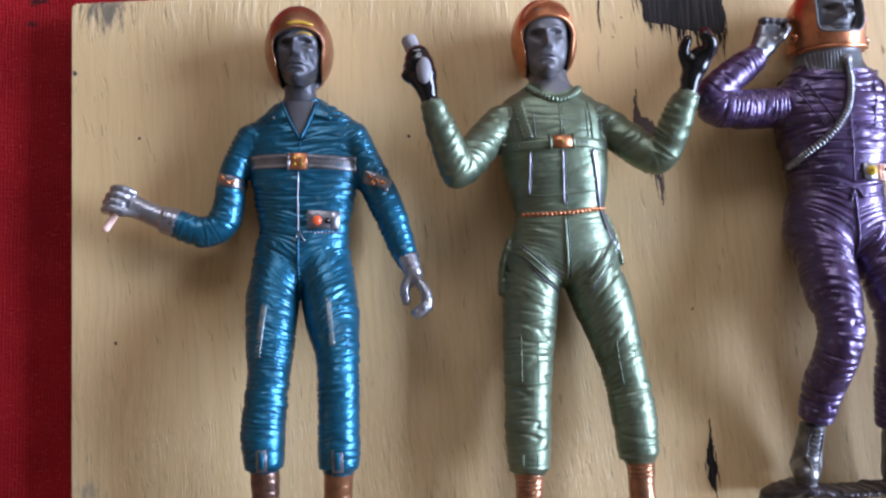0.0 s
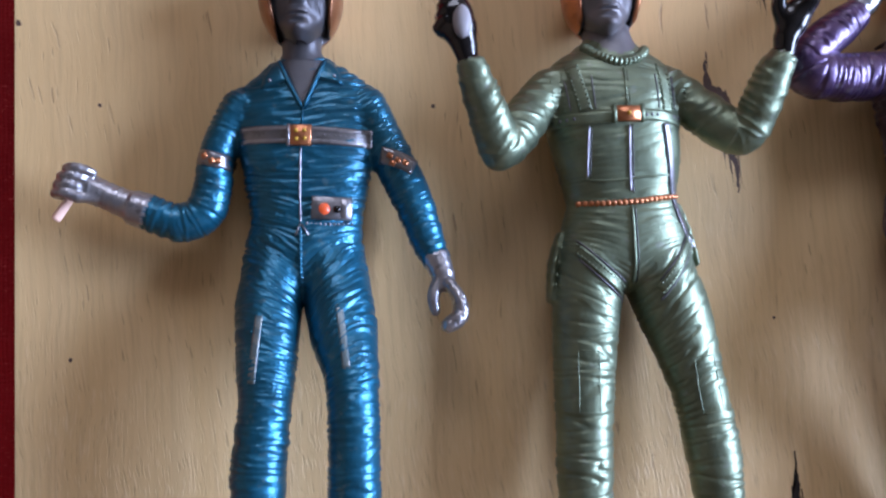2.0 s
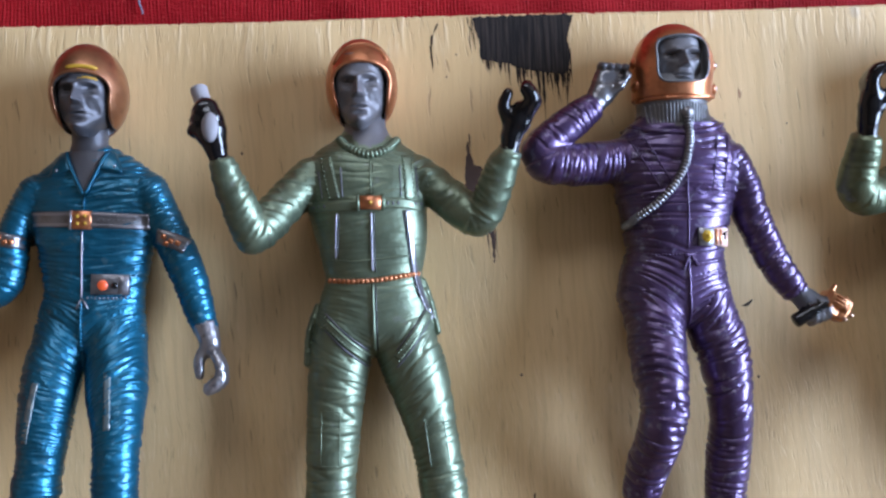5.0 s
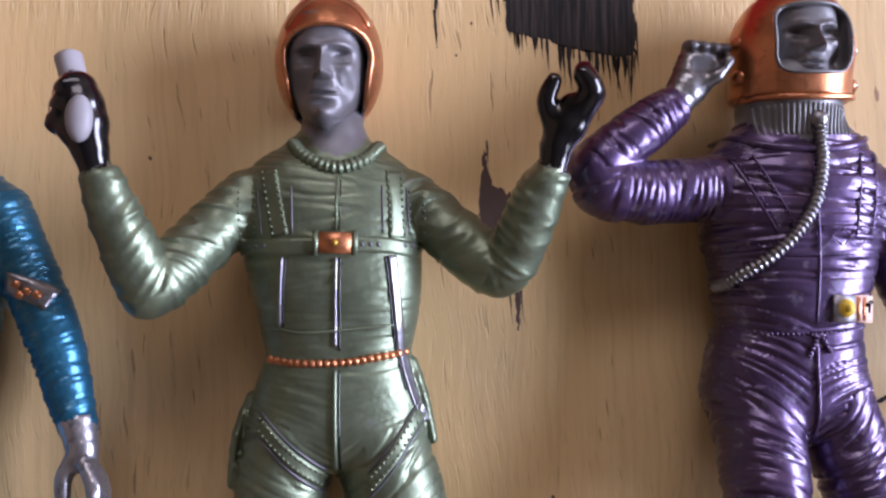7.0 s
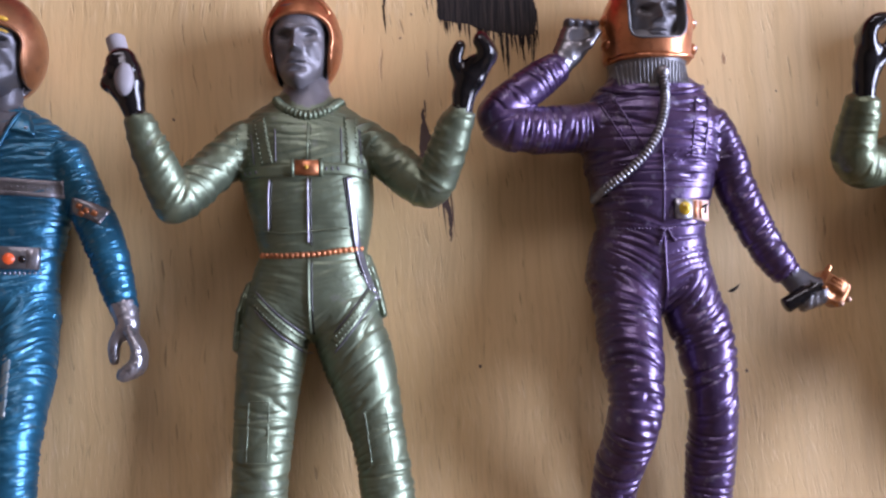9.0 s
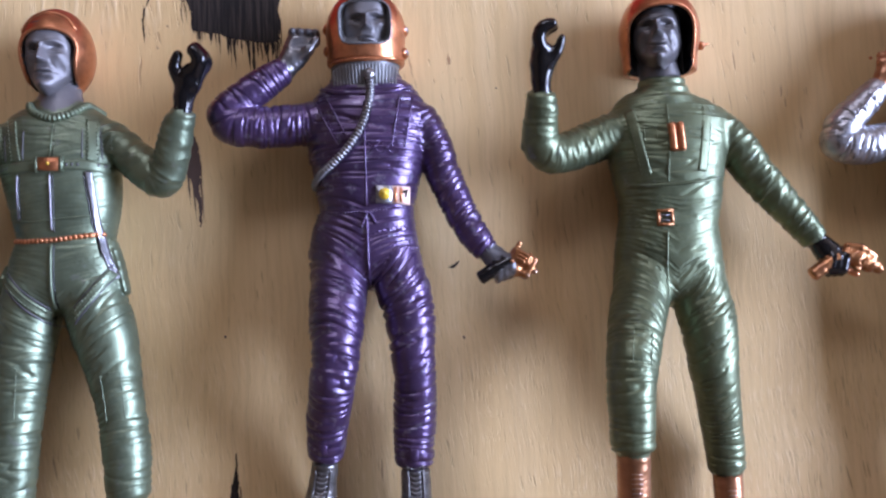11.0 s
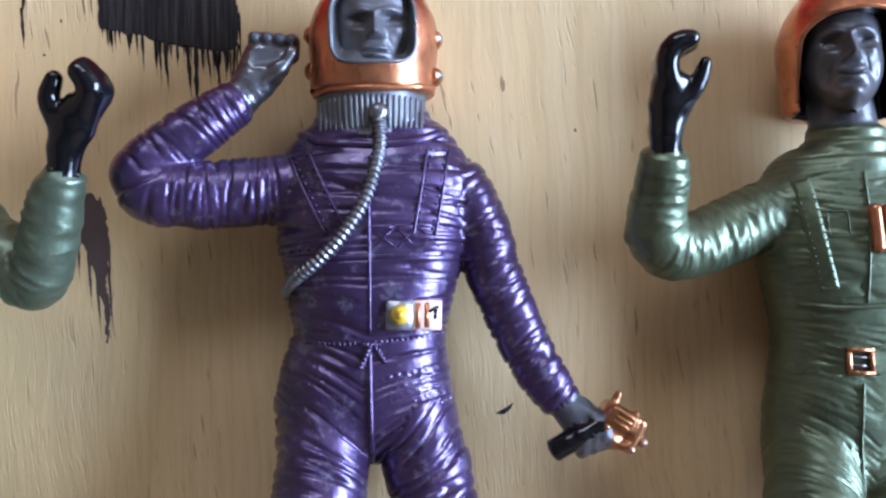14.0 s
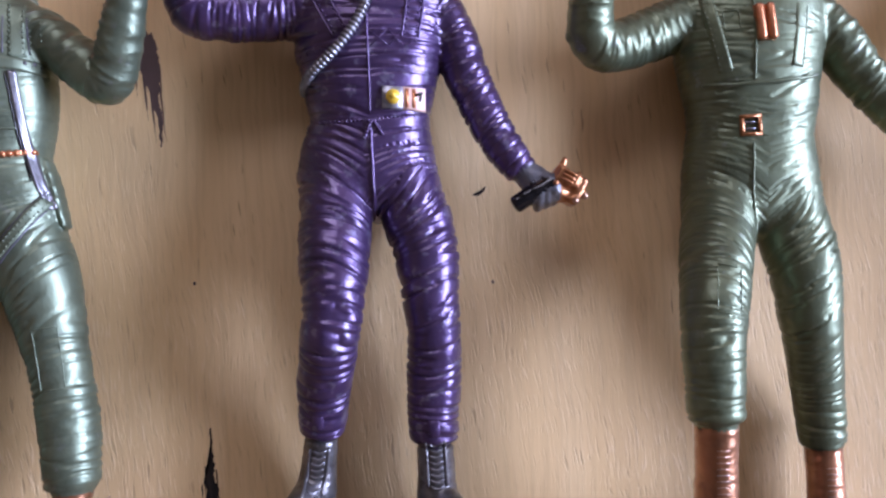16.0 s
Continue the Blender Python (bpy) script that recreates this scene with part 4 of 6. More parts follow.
    s.plate(BLUE, 55.8, -131.2, 1.3, 4.0, 0.3, 0, lift=0.35), s.plate(BLUE, 74.4, -132.2, 1.4, 4.2, 0.3, 0, lift=0.35)
    s.band(PEWTER, [(43.1, -57.0), (46.8, -58.2), (50.4, -59.0)], 3.4, 0.3)
    for x, y in ((45.0, -57.4), (48.0, -58.6), (46.6, -58.6)):
        s.plate(COPPER, x, y, 1.3, 1.2, 0.5, 20, lift=0.3)
    s.band(PEWTER, [(82.8, -58.6), (86.8, -59.8), (90.2, -61.6)], 3.8, 0.3)
    for x, y in ((84.9, -58.9), (86.6, -60.0), (85.4, -60.6), (88.2, -60.6)):
        s.plate(COPPER, x, y, 1.3, 1.2, 0.5, -25, lift=0.3)
    s.tube(OCHRE, [(64.4, -17.5), (68.0, -17.3), (71.6, -17.8)], 0.5, lift=0.1)
    s.tube(OCHRE, [(66.4, -20.3, 20.1), (69.0, -20.0, 19.9), (71.2, -20.4, 18.8)], 0.55, drape=False)
    for x in (55.2, 73.2):
        for i in range(6):
            s.tube(OCHRE, [(x - 1.0, -142.4 - i * 1.1), (x + 1.0, -142.6 - i * 1.1)], 0.2, lift=0.1)
    return s.finish("spaceman_figurine", "plastic spaceman in blue metallic suit and bronze helmet, on the board", "figurine")


def sage_spaceman():
    s = Sculpt((90, -167, -1), (182, -4, 38), CELL)
    face_hole = (135.2, -23.0, 6.6, 4.5, 4.5)
    helmet(s, COPPER, (135.2, -22.0, 11.2), (9.2, 12.2, 10.6), face_hole, GRAPHITE)
    s.face(FACE, 135.0, -23.9, 12.2, 1.04, wide=0.98, yaw=-3, pitch=-4)
    s.limb(FACE, [(135.4, -29.5, 10.8, 4.8), (135.9, -35.0, 11.8, 5.4), (136.2, -38.6, 12.4, 5.9, 5.7)], 0.6)
    s.limb(SAGE, [(136.4, -41.4, 10.4, 10.8, 7.5), (135.6, -44.8, 10.4, 14.8, 9.2), (135.4, -50.4, 10.6, 15.2, 10.0), (135.9, -56, 10.6, 14.5, 10.2), (136.4, -61.4, 10.4, 13.8, 9.8),
                  (136.5, -67.4, 10.2, 12.6, 9.2), (136.5, -71.6, 10.2, 11.7, 8.9), (136.2, -77, 10.4, 13.4, 9.3), (136.2, -82, 10.6, 14.8, 9.0)], 1.6, p=2.3, fold=dict(amp=0.34, period=2.4, wide=17.0, rough=0.6, vee=0.5, puff=0.6))
    arm = dict(amp=0.40, period=3.3, wide=9.0, skew=0.9, rough=0.25)
    s.limb(SAGE, [(121.4, -45.2, 11.5, 5.0, 5.8), (116.4, -50.8, 15.0, 4.9), (112.4, -55.6, 19.0, 4.9), (109.2, -59.2, 21.6, 4.8), (108.2, -60.0, 22.2, 4.6), (106.3, -55.4, 24.2, 4.3), (104.4, -50.2, 25.8, 4.0), (102.9, -45.8, 27.0, 3.4), (102.0, -43.0, 27.6, 3.1)], 1.0, cap=(1, 0.3), fold=arm)
    s.limb(BLACK, [(101.6, -42.6, 27.8, 2.2), (101.0, -39.6, 28.2, 2.7, 2.5), (100.0, -36.2, 28.6, 3.8, 3.2), (99.4, -33.0, 28.8, 3.7, 3.2), (99.2, -30.8, 28.8, 3.0, 2.8)], 0.5)
    for i in range(3):
        s.limb(BLACK, [(97.4, -36.8 + i * 2.1, 27.0, 1.2), (95.9 + 0.5 * i, -35.8 + i * 2.2, 28.6, 1.3), (97.2 + 0.4 * i, -34.8 + i * 2.1, 30.6, 1.1)], 0.5, step=1.2)
    s.limb(LAMP, [(98.8, -31.0, 27.6, 1.9), (97.0, -25.2, 26.2, 2.1)], 0.2, cap=(0.3, 0.3))
    s.limb(SAGE, [(148.8, -45.6, 11.5, 5.0, 5.8), (154.8, -50.8, 13.5, 4.8), (159.6, -55.4, 15, 4.9), (162.9, -57.9, 16.4, 4.6), (164.0, -57.6, 17.0, 4.4), (166.3, -52.8, 19.4, 4.3), (168.6, -47.0, 22.0, 4.0), (170.6, -42.4, 24, 3.2)], 1.0, cap=(1, 0.3), fold=dict(arm, skew=-0.5))
    s.limb(BLACK, [(170.8, -41.8, 24.4, 2.3), (171.2, -38.8, 25.0, 2.6, 2.4), (172.6, -35.4, 25.8, 3.4, 2.5), (174.2, -33.2, 26.4, 3.0, 2.4)], 0.5)
    s.limb(BLACK, [(170.8, -35.4, 25.6, 1.7), (169.5, -31.8, 26.6, 1.5), (170.6, -28.9, 27.4, 1.3)], 0.6, step=1.2)
    for dx, dz, top in ((0, 0, 0), (0.5, -1.0, -0.6), (-0.4, 0.9, -0.8)):
        s.limb(BLACK, [(174.8 + 0.4 * dx, -33.2, 26.4 + 0.6 * dz, 1.9), (176.6 + dx, -30.6, 27.6 + dz, 1.8), (175.2 + dx, -27.6 + top, 28.2 + dz, 1.6)], 0.6, step=1.2)
    leg = dict(amp=0.44, period=2.5, wide=13.0, skew=-0.5, puff=0.75, rough=0.4)
    s.limb(SAGE, [(128.4, -84.5, 10.8, 7.6, 8.2), (126.6, -94.0, 11.4, 7.5), (125.4, -103.5, 12, 6.9), (124.6, -112.5, 12.6, 6.5), (123.8, -121.5, 13, 6.1), (123.2, -131.0, 13.4, 5.9), (122.9, -138.6, 13.6, 5.4)], 1.4, cap=(1, 0.3), fold=leg)
    s.limb(SAGE, [(142.6, -85.0, 10.8, 7.8, 8.2), (145.6, -94.5, 11.4, 8.0), (148.2, -104.5, 12, 6.9), (150.0, -113.5, 12.6, 5.9), (151.4, -123.0, 13, 5.9), (151.9, -130.5, 13.4, 5.7), (152.0, -137.0, 13.6, 5.1)], 1.4, cap=(1, 0.3), fold=dict(leg, skew=0.5))
    boot(s, BRONZE, (122.8, -140.2, 14, 3.8), (122.4, -147, 14, 3.4), (121.8, -155.0, 13, 4.0), (121.2, -158.4, 20.0, 3.3))
    s.limb(BRONZE, [(152.2, -138.6, 14, 3.6), (152.0, -145.2, 14, 3.3), (152.4, -151.5, 13.5, 3.9)], 0.9, cap=(0.3, 1), fold=dict(amp=0.09, period=2.3, wide=9, rough=0.8))
    s.limb(BRONZE, [(152.6, -151.6, 13.5, 3.6), (159, -154.0, 14.0, 2.9), (165.5, -156.0, 14.0, 2.6), (168.4, -157.2, 14, 1.8)], 0.9)
    base_plate(s, BASE, [(114.5, -161.0, 13, 1.8, 7.5), (121, -161.6, 13, 2.6, 12.0), (131, -159.8, 13, 2.1, 12.5), (141, -157.8, 13, 1.7, 12.0), (154, -157.6, 13, 1.6, 11.0), (166, -158.8, 13.5, 1.2, 7.0)])
    s.limb(SAGE, [(148.8, -72.6, 11.0, 0.8, 2.4), (150.4, -78.0, 11.4, 0.9, 2.6), (152.0, -85.6, 11.4, 0.8, 2.4)], 0.4)
    s.limb(SAGE, [(121.9, -78.0, 10.5, 0.9, 2.6), (119.8, -84.0, 11.0, 1.0, 3.0), (118.8, -92.0, 11.0, 0.9, 2.6)], 0.4)
    s.heights()
    rim(s, COPPER, face_hole)
    s.bead(LAMP, 100.4, -35.6, 2.0, z=31.4, flat=0.75, tall=1.8)
    s.tube(COPPER, [(128.6, -18.0), (131.0, -14.6), (135.2, -13.0), (139.6, -14.2), (142.0, -17.6)], 0.7, lift=-0.3)
    # ribbed neck, harness, belt and stitching
    s.tube(SAGE, [(129.2, -36.2), (131.4, -39.0), (136.2, -41.0), (141.0, -39.6), (143.8, -36.4)], 1.05, ribs=0.17, period=1.0, lift=-0.1, sides=10)
    for pts in ([(125.6, -41.2), (126.4, -46.0), (127.6, -52.0)], [(145.9, -41.2), (146.3, -46.4), (146.3, -52.4)]):
        s.band(SAGE, pts, 2.9, 0.06)
    for a, b, side in (((125.6, -41.4), (127.6, -52.0), 1), ((145.9, -41.4), (146.3, -52.4), 1), ((122.0, -44.6), (122.2, -52.2), 0), ((149.4, -44.6), (149.6, -52.4), 0)):
        for off in (-1.15, 1.15):
            s.beads(SAGE, [(a[0] + off, a[1]), (b[0] + off, b[1])], 1.15, 0.3, 0.9, lift=0.16 if side else 0.0)
    for x in (122.4, 123.6, 125.0, 140.6, 141.9, 143.2, 147.6, 148.9):
        s.plate(GRAPHITE, x, -53.55, 0.55, 0.7, 0.2, lift=0.45)
    s.band(SAGE, [(120.8, -53.4), (128, -53.7), (136, -53.6), (144, -53.6), (150.2, -54.4)], 2.6, 0.45)
    for i in range(9):
        s.bead(BLACK, 140.4 + i * 1.15, -53.5 - 0.06 * i, 0.28, flat=1.8)
    s.plate(COPPER, 136.4, -53.3, 5.3, 3.4, 1.1, -2), s.bead(OCHRE, 136.4, -53.3, 0.5, z=float(s.top(136.4, -53.3)) + 1.2)
    s.plate(SAGE, 133.3, -53.3, 0.9, 3.9, 1.2, -2), s.plate(SAGE, 139.5, -53.3, 0.9, 3.9, 1.2, -2)
    s.tube(SAGE, [(136.7, -42.6), (136.5, -51.4)], 0.34, lift=0.12)
    s.tube(SILVER, [(136.5, -55.6), (136.3, -63), (136.2, -69.8)], 0.24, lift=0.12)
    s.tube(BLACK, [(137.2, -55.6), (137.0, -63), (136.9, -70.4)], 0.17, lift=0.02)
    s.tube(BLACK, [(137.3, -43.0), (137.1, -51.4)], 0.15, lift=0.02), s.tube(BLACK, [(136.8, -73.4), (136.7, -81), (136.7, -89.6)], 0.19, lift=0.02)
    s.tube(BLACK, [(144.3, -55.4), (145.0, -62), (145.8, -70.0), (147.4, -77.0)], 0.2, lift=0.04), s.tube(BLACK, [(128.6, -55.6), (128.2, -60), (127.9, -66.6)], 0.14, lift=0.02)
    for a, b in (((129.4, -44.0), (129.6, -51.8)), ((143.9, -43.8), (144.0, -51.8)), ((123.8, -44.4), (124.6, -51.8)), ((147.9, -44.0), (148.2, -51.8))):
        s.tube(GRAPHITE, [a, ((a[0] + b[0]) / 2, (a[1] + b[1]) / 2), b], 0.17, lift=0.0)
    s.tube(SAGE, [(136.1, -73.2), (136.0, -81), (136.0, -89.6)], 0.38, lift=0.12)
    s.tube(SILVER, [(128.0, -55.4), (127.6, -60), (127.3, -66.6)], 0.22, lift=0.12)
    s.band(PEWTER, [(145.4, -55.2), (146.1, -62), (146.9, -70.3), (148.6, -77.0), (150.6, -82.4)], 1.4, 0.35)
    s.tube(SAGE, [(126.4, -66.6), (132, -67.4), (145.6, -66.4)], 0.26, lift=0.08)
    s.band(COPPER, [(125.4, -71.6), (130, -72.2), (137, -72.2), (143, -71.5), (147.9, -70.8)], 1.0, 0.1)
    s.beads(COPPER, [(125.6, -71.7), (130, -72.2), (137, -72.2), (143, -71.5), (147.7, -70.8)], 1.15, 0.74, 0.9)
    for a, b in (((124.0, -81.8), (134.6, -91.6)), ((149.8, -80.6), (141.2, -91.6))):
        mid = ((a[0] + b[0]) / 2, (a[1] + b[1]) / 2 - 0.5)
        s.band(SAGE, [a, mid, b], 2.3, 0.5)
        for off in (-0.75, 0.75):
            s.beads(SAGE, [(q[0], q[1] + off * 1.3) for q in (a, mid, b)], 0.95, 0.3, 0.9, lift=0.5)
        for off in (-2.1, 2.1):
            s.tube(GRAPHITE, [(q[0], q[1] + off) for q in (a, mid, b)], 0.22, lift=0.12)
    patch(s, SAGE, 150.2, -112.0, 4.6, 12.0, 6), patch(s, SAGE, 124.4, -110.0, 4.4, 13.0, -3)
    patch(s, SAGE, 122.8, -136.0, 3.6, 3.6, 0)
    for x, y in ((122.7, -141.0), (152.2, -139.4)):
        for i in range(3):
            s.tube(BRONZE, [(x - 3.4, y - i * 1.2), (x, y - i * 1.2 - 0.2), (x + 3.4, y - i * 1.2)], 0.3, lift=0.0)
    for i in range(11):
        s.tube(COPPER, [(120.6, -143.0 - i * 1.1), (123.2, -143.1 - i * 1.1)], 0.26, lift=0.1)
    for i in range(3):
        s.tube(COPPER, [(154.6, -149.4 - i * 1.2), (157.4, -148.8 - i * 1.0)], 0.26, lift=0.1)
    return s.finish("spaceman_figurine", "plastic spaceman in sage green suit and copper helmet, arms raised", "figurine")


def purple_spaceman():
    s = Sculpt((170, -155, -1), (261, -3, 32), CELL)
    s.ball(COPPER, (216.6, -19.2, 11.4), (10.5, 11.0, 10.6), 0.4)
    s.limb(COPPER, [(216.5, -20, 11.2, 10.4, 10.2), (216.2, -28.2, 10.8, 10.4, 9.8)], 1.2, cap=(1, 0.12))
    s.carve((216.8, -19.5, 23.5), (6.2, 5.5, 7.0), 2.2, k=0.4, lining=NECK)
    s.face(FACE, 216.9, -19.2, 12.9, 0.87, wide=1.12, yaw=2, pitch=-4, relief=1.25)
    s.limb(NECK, [(216.0, -27.5, 11.2, 9.0, 8.6), (215.8, -32, 10.8, 8.8, 8.4), (215.6, -37, 10, 8.2, 7.6)], 0.5, fold=dict(amp=0.00, period=1.80))
    s.limb(PURPLE, [(216.4, -39.0, 10.2, 13.5, 8.2), (216.4, -43.6, 10.4, 16.2, 9.6), (215.4, -50.1, 10.6, 15.6, 10.4), (215.2, -57, 10.6, 14.2, 10.4), (214.8, -62.5, 10.4, 13.0, 10.0),
                    (214.6, -68, 10.2, 12.0, 9.4), (214.0, -73.4, 10.2, 13.4, 9.4), (213.4, -79, 10.4, 14.5, 9.4)], 1.6, p=2.3, fold=dict(amp=0.52, period=2.3, wide=24.0, vee=0.8, puff=0.9))
    fold = dict(amp=0.44, period=2.0, wide=13.0, puff=0.85)
    s.limb(PURPLE, [(203.2, -43.6, 11, 5.8, 6.2), (194.0, -44.4, 13, 5.4), (187.4, -44.8, 14.6, 5.3), (181.0, -44.0, 15.6, 5.2), (179.4, -41.4, 15.8, 4.6), (183.6, -37.4, 15.2, 4.5), (189.8, -32.9, 14.4, 4.2), (194.2, -29.8, 13.6, 3.7)], 1.0, cap=(1, 0.4), fold=fold)
    s.limb(PEWTER, [(194.6, -29.4, 13, 2.9), (197.0, -26.4, 13.2, 3.4, 2.7), (199.0, -23.0, 13, 3.9, 2.6), (200.2, -20.6, 12.6, 4.0, 2.2)], 0.6, fold=dict(amp=0.11, period=1.62))
    for i in range(4):
        s.limb(GRAPHITE, [(197.6 + i * 1.9, -21.4 - 0.2 * i, 12.6, 1.15), (197.4 + i * 2.0, -19.2 - 0.2 * i, 13.6, 1.15), (197.5 + i * 2.0, -19.4 - 0.2 * i, 15.0, 1.0)], 0.4, step=1.0)
    s.limb(PEWTER, [(198.6, -26.6, 14.4, 1.2), (201.4, -24.8, 15.4, 1.3), (203.6, -22.2, 15.6, 1.1)], 0.5)
    s.carve((199.8, -22.6, 16.0), (2.6, 1.3, 0.8), 0.5, 8, lining=GRAPHITE)
    s.limb(PURPLE, [(230.6, -44.6, 10.4, 4.9, 6.0), (233.6, -51.6, 10.6, 4.7, 5.4), (235.0, -57.9, 10.8, 4.6, 5.0), (237.6, -64.9, 11, 4.4), (240.4, -71.9, 11.6, 4.1), (243.4, -77.2, 12.2, 3.8), (245.0, -79.6, 12.4, 3.4)], 1.0, cap=(1, 0.4), fold=fold)
    s.limb(GRAPHITE, [(245.2, -79.8, 12.6, 2.6), (247.4, -82.0, 13.4, 3.1, 2.6), (249.4, -84.0, 14.0, 3.2, 2.4)], 0.6, fold=dict(amp=0.08, period=1.44))
    s.limb(BLACK, [(243.2, -87.2, 15.2, 1.9), (247.6, -84.8, 15.8, 1.7), (250.4, -83.4, 16.0, 1.5)], 0.2, cap=(0.35, 0.5))
    for i in range(3):
        s.limb(BOOTGREY, [(248.2 + i * 1.5, -84.6 + i * 0.2, 16.4, 1.0), (247.9 + i * 1.6, -87.2 + i * 0.5, 15.6, 1.05), (247.8 + i * 1.6, -87.9 + i * 0.5, 13.6, 1.0)], 0.35, step=1.0)
    s.limb(GRAPHITE, [(248.6, -81.4, 14.6, 1.3), (250.8, -82.8, 16.0, 1.2), (251.2, -84.6, 16.4, 1.1)], 0.5, step=1.2)
    gun = lambda a, b: (253.6 + a * 0.848 + b * 0.530, -83.5 - a * 0.530 + b * 0.848)
    s.brick(GOLD, (*gun(0.4, -0.2), 14.2), (3.7, 3.1, 2.7), 0.9, -32)
    s.brick(GOLD, (*gun(-0.2, 0.9), 16.8), (2.3, 1.6, 0.9), 0.3, -32, 0.3)
    s.limb(GOLD, [(*gun(-2.2, 2.6), 15.4, 0.8), (*gun(-2.4, 4.2), 15.8, 0.65)], 0.3)
    s.limb(GOLD, [(*gun(-2.4, -2.4), 14.8, 1.0), (*gun(0.2, -3.0), 15.2, 1.15), (*gun(2.4, -2.2), 15.0, 1.0)], 0.3)
    s.limb(GOLD, [(*gun(2.4, 0.2), 15.2, 1.5), (*gun(4.4, -0.4), 15.4, 1.0)], 0.3, cap=(1, 0.5))
    s.scoop((*gun(1.6, -1.3), 17.2), (1.4, 1.0, 1.1), 0.2)
    for a, b in ((3.0, 2.2), (3.4, 1.0), (1.6, 2.9)):
        s.ball(GOLD, (*gun(a, b), 16.2), 0.6, 0.2)
    leg = dict(amp=0.50, period=2.6, wide=18.0, skew=-0.6, puff=1.0)
    s.limb(PURPLE, [(207.2, -80.5, 11.5, 7.1, 8.0), (206.5, -88.9, 15.5, 7.3), (206.1, -96.9, 19.0, 6.8), (205.8, -104.6, 22.0, 5.9), (205.0, -110.4, 22.4, 5.6), (203.8, -116.0, 19.5, 5.4), (202.4, -121.9, 15.5, 5.1), (201.4, -129.5, 11.5, 4.7)], 1.3, cap=(1, 0.3), fold=leg)
    s.limb(PURPLE, [(220.8, -81.0, 11.0, 6.8, 8.0), (223.3, -89.5, 13.2, 6.9), (224.5, -97.4, 14.4, 6.3), (224.8, -105.2, 15.3, 5.5), (225.0, -112.7, 14.0, 5.3), (224.5, -120.3, 12.0, 5.4), (223.9, -127.9, 10.8, 5.2), (223.8, -133.0, 10.0, 4.9)], 1.3, cap=(1, 0.3), fold=dict(leg, skew=0.6))
    boot(s, BOOTGREY, (200.8, -132.0, 10.2, 3.4), (200.0, -137.0, 8.8, 3.5), (199.0, -142.5, 7.8, 4.0), (196.5, -144.5, 13.0, 3.3))
    boot(s, BOOTGREY, (223.9, -135.5, 9.6, 3.8), (223.8, -141.0, 9.0, 3.8), (223.6, -145.5, 8.6, 4.0), (226.4, -147.6, 13.0, 3.2))
    base_plate(s, BASE, [(186.6, -150.0, 6.0, 0.7, 3.0), (190.4, -149.0, 8.0, 1.6, 5.6), (196, -148.6, 8.5, 2.3, 7.6), (203, -149.8, 8.5, 1.4, 8.0), (212, -150.0, 8.5, 1.1, 8.0), (220, -150.2, 8.5, 2.1, 7.6), (227, -151.0, 8.5, 1.8, 6.6), (233, -152.0, 8.5, 0.8, 4.0)])
    s.heights()
    # window rim, ribbed neck, hose, harness, belt panel and draw cord
    w = [(216.8 + 6.7 * math.copysign(abs(math.cos(a)) ** 0.5, math.cos(a)), -19.5 + 6.0 * math.copysign(abs(math.sin(a)) ** 0.5, math.sin(a))) for a in [math.pi * i / 16 for i in range(33)]]
    s.tube(NECK, w, 0.3, lift=0.0)
    s.tube(COPPER, [(206.4, -28.0), (208, -28.8), (216.4, -29.4), (224.6, -28.8), (226.4, -28.0)], 0.6, lift=0.1)
    for i in range(20):
        x = 207.8 + i * 0.86
        s.tube(NECK, [(x, -30.3), (x * 0.985 + 3.235, -33), (x * 0.97 + 6.47, -35.6)], 0.36, lift=-0.14)
    s.tube(PURPLE, [(204.0, -35.0), (208, -37.2), (215.8, -38.2), (223, -37.6), (228, -35.6)], 0.75, lift=-0.1)
    for x, y in ((227.0, -19.8), (226.8, -26.0), (206.2, -18.6), (206.2, -24.6)):
        s.bead(SILVER, x, y, 1.15, z=12.5 if x > 216 else 12.0, flat=1.6)
        s.bead(COPPER, x - (0.6 if x > 216 else -0.6), y, 1.7, z=12.3, flat=1.3)
    s.bead(PEWTER, 217.2, -33.2, 1.7, flat=0.8)
    s.tube(PEWTER, [(217.2, -33.6), (217.3, -38.4), (216.2, -43.4), (214.4, -48.0), (211.2, -52.6), (207.4, -56.2), (203.4, -59.0), (201.6, -61.0)], 1.0, ribs=0.2, period=0.95, lift=0.6, sides=12)
    for pts in ([(204.4, -39.0), (207.4, -46.0), (210.4, -52.4)], [(226.6, -38.6), (225.4, -45), (223.8, -53.0)]):
        for off in (-1.7, 1.7):
            s.tube(PURPLE, [(q[0] + off, q[1]) for q in pts], 0.26, lift=0.02)
    for a, b in (((204.6, -39.4), (210.4, -52.2)), ((226.6, -39.0), (223.8, -52.8))):
        for off in (-1.15, 1.15):
            s.beads(PURPLE, [(a[0] + off, a[1]), (b[0] + off, b[1])], 1.3, 0.28, 0.9, lift=0.14)
    s.beads(PURPLE, [(201.4, -54.6), (208.6, -54.2)], 1.5, 0.28, 0.6)
    for x, wd in ((217.6, 3.4), (221.0, 2.8), (224.6, 3.0)):
        for pts in ([(x - wd / 2, -51.6), (x + wd / 2, -54.6)], [(x + wd / 2, -51.6), (x - wd / 2, -54.6)], [(x - wd / 2, -51.4), (x + wd / 2, -51.4)]):
            s.tube(PURPLE, pts, 0.2, lift=0.04)
    s.band(PURPLE, [(201.0, -55.6), (208, -55.8), (216, -55.9), (226.8, -55.6)], 0.7, 0.2)
